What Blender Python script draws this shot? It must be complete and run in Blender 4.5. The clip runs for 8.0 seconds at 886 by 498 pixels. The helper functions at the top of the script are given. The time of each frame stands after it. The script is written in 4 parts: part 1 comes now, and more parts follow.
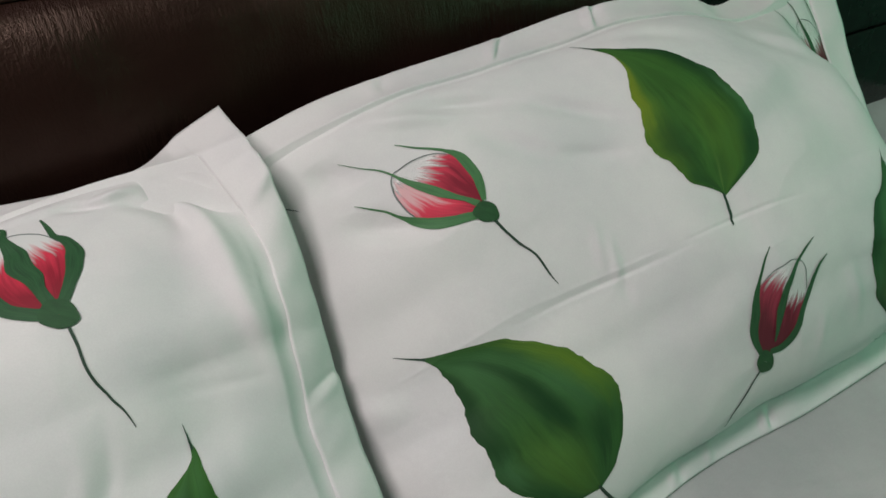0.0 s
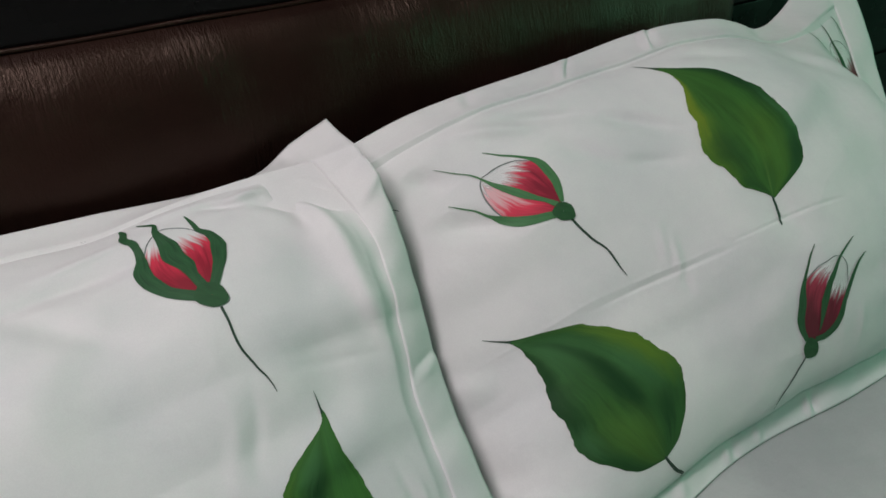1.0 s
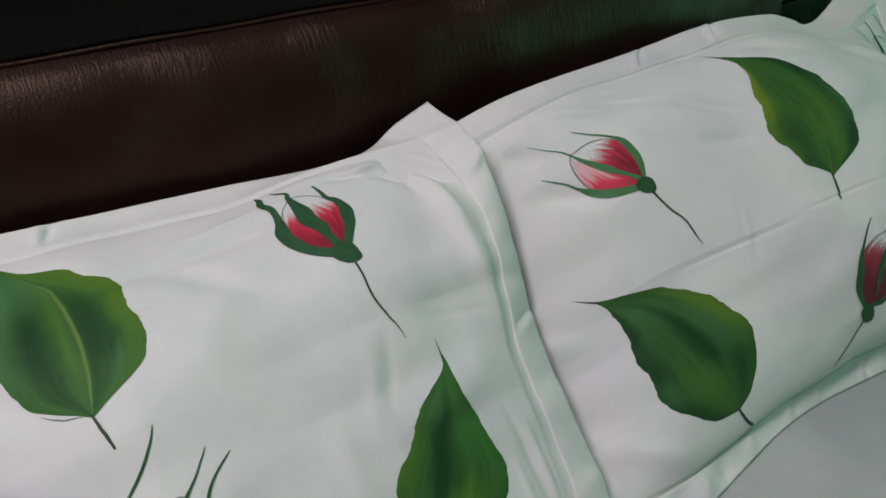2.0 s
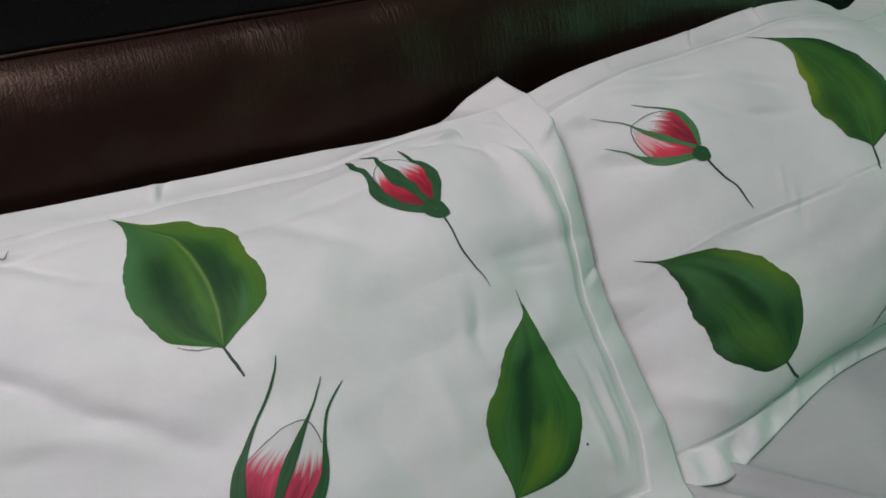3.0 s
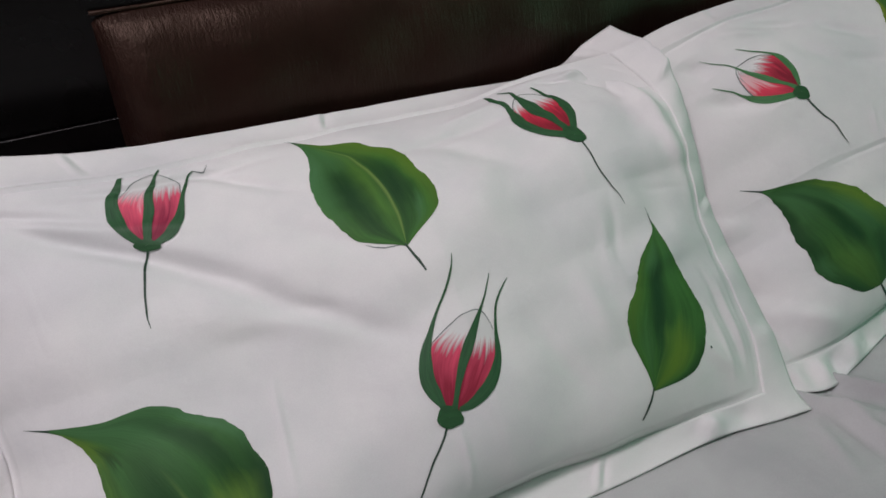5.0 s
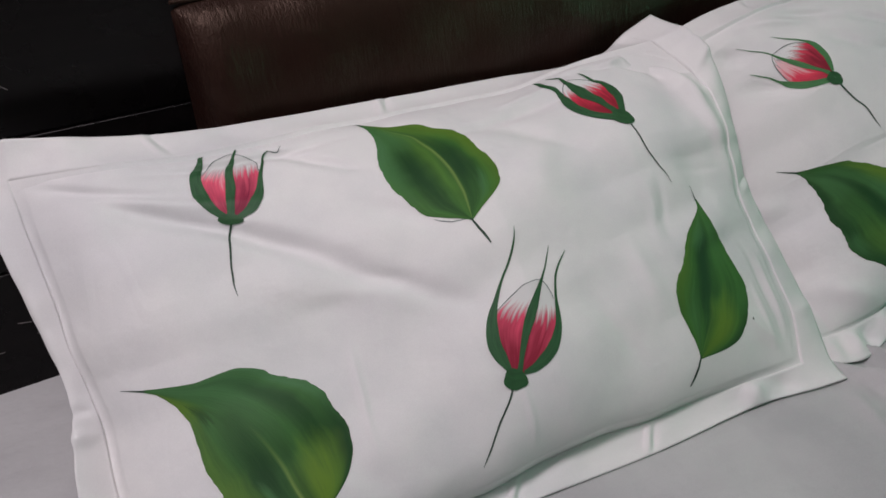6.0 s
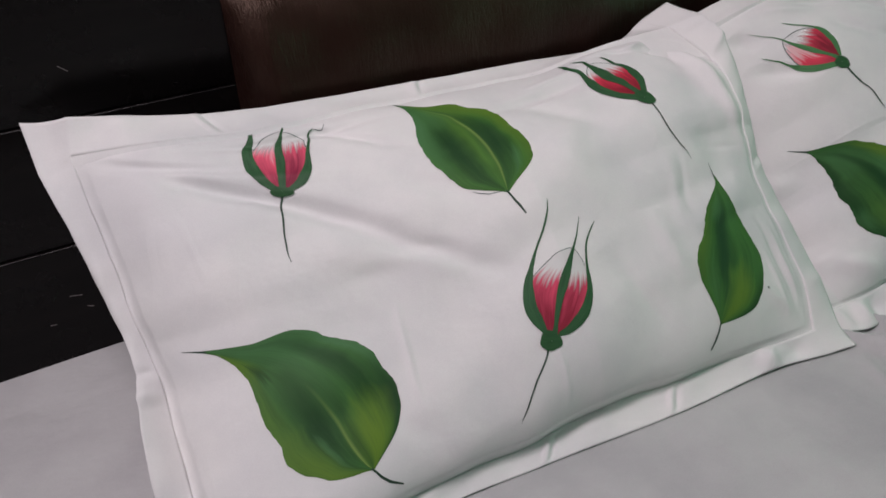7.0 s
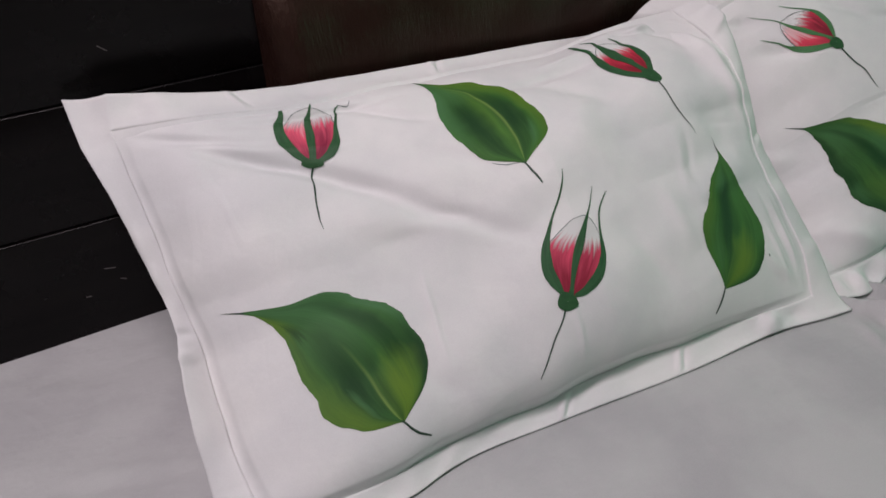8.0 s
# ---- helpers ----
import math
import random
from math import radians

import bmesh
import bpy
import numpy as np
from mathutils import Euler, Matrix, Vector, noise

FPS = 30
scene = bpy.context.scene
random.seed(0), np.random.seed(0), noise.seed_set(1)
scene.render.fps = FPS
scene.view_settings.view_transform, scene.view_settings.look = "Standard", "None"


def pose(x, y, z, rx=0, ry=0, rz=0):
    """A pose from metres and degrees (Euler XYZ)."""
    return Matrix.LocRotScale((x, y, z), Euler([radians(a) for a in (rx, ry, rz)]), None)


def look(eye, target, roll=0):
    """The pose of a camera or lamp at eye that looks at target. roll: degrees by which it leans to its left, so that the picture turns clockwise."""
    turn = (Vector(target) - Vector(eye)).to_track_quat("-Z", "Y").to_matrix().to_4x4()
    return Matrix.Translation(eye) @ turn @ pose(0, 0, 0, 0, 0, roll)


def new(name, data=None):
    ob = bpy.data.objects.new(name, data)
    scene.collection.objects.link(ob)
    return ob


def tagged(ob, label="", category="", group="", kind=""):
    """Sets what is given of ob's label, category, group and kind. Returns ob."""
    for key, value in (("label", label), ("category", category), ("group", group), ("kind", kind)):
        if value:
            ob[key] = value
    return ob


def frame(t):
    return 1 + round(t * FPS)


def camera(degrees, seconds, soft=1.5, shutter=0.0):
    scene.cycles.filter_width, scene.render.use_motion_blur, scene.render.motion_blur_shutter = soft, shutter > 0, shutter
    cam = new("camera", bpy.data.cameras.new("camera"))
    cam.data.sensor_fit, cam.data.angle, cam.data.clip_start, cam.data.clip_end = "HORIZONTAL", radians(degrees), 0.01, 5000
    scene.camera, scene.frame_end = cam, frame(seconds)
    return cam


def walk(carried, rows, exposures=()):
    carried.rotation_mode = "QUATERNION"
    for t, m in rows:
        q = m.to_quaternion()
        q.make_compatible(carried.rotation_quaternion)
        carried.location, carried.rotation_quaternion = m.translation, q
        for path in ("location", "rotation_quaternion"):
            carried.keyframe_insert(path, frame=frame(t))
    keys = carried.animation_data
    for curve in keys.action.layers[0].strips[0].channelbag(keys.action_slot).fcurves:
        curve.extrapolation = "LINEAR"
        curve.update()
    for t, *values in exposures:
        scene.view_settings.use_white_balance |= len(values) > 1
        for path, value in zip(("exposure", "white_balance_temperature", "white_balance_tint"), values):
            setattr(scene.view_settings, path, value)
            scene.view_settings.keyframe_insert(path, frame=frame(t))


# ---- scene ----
cam = camera(61.0, 8.0, soft=1.65)
PATH = [
    (0.0, (0.0000, -0.6097, 1.0876), (0.4132, 0.0784, 0.4912), -0.00),
    (0.5, (-0.0419, -0.6220, 1.1017), (0.3661, 0.0795, 0.5173), -0.49),
    (1.0, (-0.0863, -0.6394, 1.1151), (0.3213, 0.0693, 0.5392), -0.56),
    (1.5, (-0.1391, -0.6571, 1.1225), (0.2691, 0.0574, 0.5543), -0.69),
    (1.7, (-0.1608, -0.6599, 1.1232), (0.2465, 0.0563, 0.5564), -0.72),
    (2.8, (-0.2665, -0.6783, 1.1235), (0.1352, 0.0420, 0.5580), -0.71),
    (3.0, (-0.2819, -0.6878, 1.1251), (0.1192, 0.0331, 0.5599), -0.74),
    (3.5, (-0.3165, -0.7013, 1.1182), (0.0839, 0.0201, 0.5531), -0.73),
    (4.0, (-0.3519, -0.7097, 1.1094), (0.0478, 0.0127, 0.5451), -0.84),
    (4.5, (-0.3890, -0.7095, 1.1103), (0.0099, 0.0138, 0.5466), -0.88),
    (5.0, (-0.4373, -0.7159, 1.1028), (-0.0444, 0.0126, 0.5416), -1.27),
    (5.2, (-0.4552, -0.7194, 1.0980), (-0.0659, 0.0119, 0.5380), -1.49),
    (6.3, (-0.5203, -0.7333, 1.1127), (-0.1306, -0.0056, 0.5482), -1.54),
    (6.5, (-0.5320, -0.7372, 1.1141), (-0.1409, -0.0106, 0.5491), -1.51),
    (7.0, (-0.5634, -0.7513, 1.1105), (-0.1668, -0.0272, 0.5463), -1.43),
    (7.5, (-0.5946, -0.7699, 1.1077), (-0.1945, -0.0494, 0.5413), -1.43),
    (8.0, (-0.6133, -0.7802, 1.1091), (-0.2074, -0.0623, 0.5435), -1.42),
]
EXPOSURES = [(0.0, 0.23, 6600, 7), (1.0, 0.14, 6420, 8), (3.0, 0.02, 6300, 9), (5.0, 0.05, 6380, 12.5), (8.0, 0.13, 6500, 16)]
walk(cam, [(t, look(eye, target, roll)) for t, eye, target, roll in PATH], EXPOSURES)

# ---- light ----
world = bpy.data.worlds.new("world")
scene.world = world
world.use_nodes = True
world.node_tree.nodes["Background"].inputs[0].default_value = (0.5, 0.6, 0.7, 1)
world.node_tree.nodes["Background"].inputs[1].default_value = 0.05


def area_lamp(name, m, wide, deep, watts, colour):
    data = bpy.data.lights.new(name, "AREA")
    data.shape, data.size, data.size_y, data.energy, data.color = "RECTANGLE", wide, deep, watts, colour
    ob = new(name, data)
    ob.matrix_world = m
    return ob


# the room's tube lamp, under the ceiling to the left of the bed
tagged(area_lamp("tube_light", look((-0.9, -0.6, 2.55), (0.1, -0.3, 0.6)), 0.14, 1.2, 26.8, (1.0, 0.91, 0.935)),
       "white tube lamp under the ceiling", "lamp")
# added green fill from the right, in the opening of a made-up window
FILL_WINDOW = (-1.7, -0.6, 0.75, 1.60)
tagged(area_lamp("green_fill_light", look((1.99, -1.15, 1.18), (0.3, -0.8, 0.85)), 1.05, 0.80, 5.8, (0.28, 1.0, 0.58)), "added green fill lamp in a made-up window", "daylight")


# ---- cloth shapes ----
BED = 0.55          # height of the sheet above the floor


def curve(rows):
    """A smooth curve through rows of (parameter, x, y, z)."""
    rows = np.array(rows, float)
    k, p = rows[:, 0], rows[:, 1:]
    slope = np.gradient(p, k, axis=0)

    def at(s):
        s = np.asarray(s, float)
        i = np.clip(np.searchsorted(k, s, side="right") - 1, 0, len(k) - 2)
        h = (k[i + 1] - k[i])
        f = np.clip((s - k[i]) / h, 0, 1)[..., None]
        h = h[..., None]
        return ((2 * f**3 - 3 * f**2 + 1) * p[i] + (f**3 - 2 * f**2 + f) * h * slope[i]
                + (3 * f**2 - 2 * f**3) * p[i + 1] + (f**3 - f**2) * h * slope[i + 1])
    return at


def wavy(line, seed, size=0.0018):
    """The same curve, drawn a little out of true between its ends."""
    def at(s):
        s = np.asarray(s, float)
        w = [np.sin(11 * s + seed) + 0.7 * np.sin(23 * s + 2.3 * seed) + 0.5 * np.sin(47 * s + 1.7 * seed + k) for k in (0.0, 1.9, 3.7)]
        return line(s) + size * np.stack(w, -1) * np.sin(math.pi * np.clip(s, 0, 1))[..., None] * np.array([0.5, 1.0, 0.8])
    return at


def ridge(u, v, a, b, wide, high):
    """A soft fold from a to b in the seam's units."""
    a, b = np.array(a, float), np.array(b, float)
    d = b - a
    n = np.hypot(*d)
    along = ((u - a[0]) * d[0] + (v - a[1]) * d[1]) / n**2
    across = ((u - a[0]) * -d[1] + (v - a[1]) * d[0]) / n
    taper = np.sin(math.pi * np.clip(along, 0, 1)) ** 1.3
    return high * np.exp(-(across / wide) ** 2) * taper


class Cloth:
    """One stuffed pillowcase: a seam of four curves, a bulge over it, and a flat flange round it."""

    def __init__(self, seam, rim, corners, bulge, swell, folds, ripples):
        self.bottom, self.top, self.left, self.right = (wavy(curve(c), 1.0 + 2 * k + seam[0][0][1]) for k, c in enumerate(seam))
        self.rim = [curve(c) for c in rim]
        self.corners = np.array(corners, float)   # bottom left, bottom right, top left, top right
        self.bulge, self.swell, self.folds, self.ripples = bulge, swell, folds, ripples

    def base(self, u, v):
        b, t, le, ri = self.bottom(u), self.top(u), self.left(v), self.right(v)
        U, V = u[..., None], v[..., None]
        c00, c10 = self.bottom(0.0), self.bottom(1.0)
        c01, c11 = self.top(0.0), self.top(1.0)
        return ((1 - V) * b + V * t + (1 - U) * le + U * ri
                - ((1 - U) * (1 - V) * c00 + U * (1 - V) * c10 + (1 - U) * V * c01 + U * V * c11))

    def lift(self, u, v):
        high, pu, rise, fall = self.bulge
        q = np.abs(2 * u - 1)
        fu = np.where(u < 0.5, np.clip(1 - q ** pu[0], 0, 1) ** 0.75, np.clip(1 - q ** pu[1], 0, 1))
        w, peak = np.clip(v, 0, 1), rise / (rise + fall)
        fv = w**rise * (1 - w) ** fall / (peak**rise * (1 - peak) ** fall)
        h = high(u) * fu * fv
        for cu, cv, ru, rv, high in self.swell:
            h = h + high * np.exp(-((u - cu) / ru) ** 2 - ((v - cv) / rv) ** 2)
        for f in self.folds:
            h = h + ridge(u, v, *f)
        soft = np.clip(16 * np.clip(u, 0, 1) * np.clip(1 - u, 0, 1) * np.clip(v, 0, 1) * np.clip(1 - v, 0, 1) * 4, 0, 1)
        h = h + 0.0020 * soft * (np.sin(9 * u + 5 * v + 1.3) * np.sin(7 * v - 4 * u) + 0.6 * np.sin(23 * u - 11 * v) * np.sin(19 * v + 3 * u + 0.7))
        h = h * np.clip(np.minimum(np.minimum(u, 1 - u), np.minimum(v, 1 - v)) * 60, 0, 1)
        # the cloth tucks in along the seam
        for d, deep in (((1 - v) * 0.43, 0.0024), (v * 0.43, 0.0004)):
            d = np.clip(d, 0, 1) / 0.004
            h = h - deep * d * np.exp(1 - d)
        return h

    def body(self, u, v, side=1):
        u, v = np.asarray(u, float), np.asarray(v, float)
        p = self.base(u, v)
        e = 1e-3
        du = self.base(np.clip(u + e, 0, 1), v) - self.base(np.clip(u - e, 0, 1), v)
        dv = self.base(u, np.clip(v + e, 0, 1)) - self.base(u, np.clip(v - e, 0, 1))
        n = np.cross(du, dv)
        n = n / np.linalg.norm(n, axis=-1, keepdims=True)
        mean = np.array([0, -0.62, 0.78])
        n = 0.5 * n + 0.5 * mean
        n = n / np.linalg.norm(n, axis=-1, keepdims=True)
        if side < 0:
            q = p - n * (0.45 * np.clip(self.lift(u, v), 0, None))[..., None]
            q[..., 1] = np.minimum(q[..., 1], -0.012)
            q[..., 2] = np.maximum(q[..., 2], 0.004)
            return q
        return p + n * self.lift(u, v)[..., None]

    def flange(self, side, s, w):
        """The flange on side 0 bottom, 1 top, 2 left, 3 right; s along, w from the seam out."""
        seam = (self.bottom, self.top, self.left, self.right)[side](s)
        edge = self.rim[side](s)
        p = seam + (edge - seam) * np.asarray(w)[..., None]
        wave = sum(a * np.exp(-((s - c) / d) ** 2) for c, d, a in self.ripples[side])
        wave = wave + 0.0008 * np.sin(37 * s + 2 * side) + 0.0006 * np.sin(71 * s + side)
        up = np.array([(0, -0.3, 0.95), (0, -0.8, 0.6), (-0.5, -0.4, 0.75), (0.4, -0.5, 0.75)][side])
        arch = (-0.002, -0.003, 0.003, 0.002)[side]      # sags at the long sides, rounds over at the ends
        return p + up * (wave * np.sin(np.clip(w, 0, 1) * (math.pi if side == 0 else 2.7)) + arch * np.sin(np.clip(w, 0, 1) * math.pi))[..., None]

    def at(self, u, v, up=0.0):
        """A place on the painted side, lifted off the cloth by up."""
        e = 2e-3
        p = self.body(u, v)
        n = np.cross(self.body(u + e, v) - self.body(u - e, v), self.body(u, v + e) - self.body(u, v - e))
        n = n / np.linalg.norm(n, axis=-1, keepdims=True)
        return p + n * up


LEFT_CLOTH = Cloth(
    seam=(
        [(0, -0.552, -0.368, 0.016), (0.11, -0.477, -0.376, 0.016), (0.29, -0.362, -0.370, 0.016), (0.47, -0.246, -0.370, 0.016), (0.70, -0.103, -0.381, 0.016), (0.82, -0.024, -0.387, 0.016), (1, 0.085, -0.400, 0.018)],
        [(0, -0.562, -0.060, 0.256), (0.11, -0.500, -0.086, 0.263), (0.25, -0.400, -0.096, 0.258), (0.52, -0.227, -0.098, 0.251), (0.74, -0.088, -0.100, 0.250), (0.87, 0.000, -0.104, 0.262), (1, 0.092, -0.118, 0.272)],
        [(0, -0.552, -0.368, 0.016), (0.2, -0.557, -0.300, 0.034), (0.42, -0.552, -0.212, 0.094), (0.65, -0.556, -0.150, 0.165), (0.84, -0.560, -0.100, 0.216), (1, -0.562, -0.060, 0.256)],
        [(0, 0.085, -0.400, 0.018), (0.1, 0.094, -0.368, 0.059), (0.2, 0.094, -0.333, 0.094), (0.3, 0.095, -0.303, 0.121), (0.42, 0.097, -0.274, 0.149), (0.53, 0.101, -0.248, 0.184), (0.64, 0.104, -0.229, 0.213), (0.74, 0.105, -0.206, 0.234), (0.84, 0.103, -0.178, 0.250), (0.92, 0.098, -0.150, 0.262), (1, 0.092, -0.118, 0.272)],
    ),
    rim=(
        [(0, -0.560, -0.397, 0.002), (0.13, -0.470, -0.392, 0.002), (0.20, -0.431, -0.393, 0.002), (0.27, -0.388, -0.385, 0.002), (0.47, -0.266, -0.391, 0.002), (0.72, -0.108, -0.406, 0.002), (0.92, 0.036, -0.414, 0.003), (1, 0.085, -0.424, 0.002)],
        [(0, -0.555, -0.036, 0.283), (0.25, -0.420, -0.062, 0.266), (0.52, -0.220, -0.070, 0.256), (0.74, -0.075, -0.072, 0.250), (0.87, 0.020, -0.075, 0.246), (0.93, 0.056, -0.076, 0.250), (1, 0.088, -0.076, 0.270)],
        [(0, -0.590, -0.362, 0.004), (0.2, -0.584, -0.302, 0.034), (0.33, -0.579, -0.252, 0.084), (0.45, -0.569, -0.205, 0.112), (0.65, -0.572, -0.156, 0.157), (0.84, -0.583, -0.105, 0.215), (1, -0.594, -0.060, 0.248)],
        [(0, 0.122, -0.405, 0.014), (0.1, 0.128, -0.363, 0.050), (0.2, 0.126, -0.324, 0.086), (0.3, 0.126, -0.288, 0.117), (0.42, 0.128, -0.256, 0.144), (0.53, 0.128, -0.236, 0.176), (0.64, 0.129, -0.217, 0.207), (0.74, 0.129, -0.195, 0.239), (0.84, 0.127, -0.172, 0.269), (0.92, 0.125, -0.156, 0.282), (1, 0.123, -0.138, 0.288)],
    ),
    corners=[(-0.593, -0.394, 0.002), (0.124, -0.430, 0.002), (-0.594, -0.016, 0.279), (0.122, -0.080, 0.287)],
    bulge=(lambda u: np.interp(u, (0, 0.3, 0.55, 0.8, 0.92, 1), (0.050, 0.058, 0.071, 0.053, 0.036, 0.03)), (6, 4), 0.5, 0.9),
    swell=[(0.79, 0.92, 0.09, 0.08, 0.004), (0.83, 0.66, 0.16, 0.20, 0.0094), (0.86, 0.35, 0.14, 0.20, 0.0098), (0.55, 0.52, 0.18, 0.22, 0.0138), (0.52, 0.20, 0.16, 0.16, 0.0128), (0.20, 0.60, 0.14, 0.20, -0.0014)],
    folds=[
        ((0.04, 0.97), (0.36, 0.57), 0.018, -0.0085), ((0.17, 0.84), (0.50, 0.33), 0.020, -0.0085), ((0.20, 0.66), (0.42, 0.42), 0.030, 0.0035),
        ((0.290, 0.990), (0.429, 0.777), 0.012, -0.0055), ((0.354, 0.745), (0.493, 0.571), 0.022, -0.0046), ((0.526, 0.804), (0.863, 0.917), 0.020, -0.0052), ((0.940, 0.985), (0.999, 0.850), 0.014, -0.012),
        ((0.906, 0.953), (0.944, 0.892), 0.012, -0.0052), ((0.940, 0.985), (0.953, 0.79), 0.013, -0.009), ((0.960, 0.97), (0.972, 0.70), 0.010, 0.005), 
        ((0.934, 0.887), (0.924, 0.637), 0.030, -0.0039), ((0.879, 0.950), (0.940, 0.968), 0.010, 0.0052), ((0.850, 0.964), (0.906, 0.934), 0.008, -0.0039), ((0.892, 0.652), (0.915, 0.434), 0.030, -0.0039),
        ((0.01, 0.98), (0.24, 0.83), 0.016, -0.0070),
        ((0.10, 0.955), (0.46, 0.925), 0.014, -0.005), ((0.03, 0.95), (0.34, 0.76), 0.022, 0.005), ((0.05, 0.60), (0.10, 0.98), 0.03, 0.004),
        ((0.945, 1.0), (0.985, 0.45), 0.014, 0.008), 
        ((0.78, 0.975), (0.90, 0.965), 0.012, 0.003), ((0.66, 0.90), (0.80, 0.95), 0.012, 0.004),
        ((0.945, 0.30), (0.965, 0.04), 0.006, -0.0022), ((0.965, 0.26), (0.975, 0.05), 0.005, 0.0024), ((0.93, 0.22), (0.945, 0.03), 0.006, 0.0018), ((0.88, 0.15), (0.97, 0.03), 0.014, 0.003),
        ((0.830, 0.56), (0.805, 0.34), 0.008, -0.0013), ((0.805, 0.54), (0.782, 0.32), 0.010, 0.0012), ((0.735, 0.42), (0.750, 0.18), 0.016, 0.003),
        ((0.307, 0.44), (0.292, 0.15), 0.005, 0.0018), ((0.490, 0.19), (0.486, 0.03), 0.005, 0.0016), ((0.60, 0.86), (0.75, 0.66), 0.022, -0.005),
        ((0.85, 0.53), (1.0, 0.50), 0.009, -0.0008), ((0.62, 0.80), (0.66, 0.40), 0.04, 0.003), 
        ((0.80, 0.27), (1.0, 0.48), 0.04, 0.003), ((0.58, 0.55), (0.78, 0.90), 0.03, 0.003), ((0.22, 0.30), (0.30, 0.05), 0.02, -0.0025), ((0.62, 0.34), (0.70, 0.08), 0.02, -0.0025),
    ],
    ripples=([(0.12, 0.03, 0.003), (0.27, 0.02, 0.003), (0.472, 0.006, 0.003), (0.484, 0.006, -0.002), (0.70, 0.006, 0.003), (0.712, 0.006, -0.002), (0.89, 0.018, 0.008), (0.95, 0.02, -0.003)],
             [(0.08, 0.03, 0.005), (0.2, 0.006, 0.003), (0.212, 0.006, -0.002), (0.3, 0.02, -0.003), (0.515, 0.006, 0.004), (0.528, 0.006, -0.003), (0.75, 0.02, 0.003), (0.86, 0.012, 0.005), (0.905, 0.010, -0.005), (0.945, 0.012, 0.007), (0.98, 0.010, -0.006)],
             [(0.40, 0.014, 0.006), (0.7, 0.06, 0.004), (0.45, 0.012, -0.005), (0.25, 0.05, 0.004), (0.99, 0.06, -0.009)],
             [(0.430, 0.012, 0.0012), (0.455, 0.010, -0.0015), (0.86, 0.02, 0.003), (0.95, 0.02, -0.005), (0.10, 0.02, 0.004)]),
)

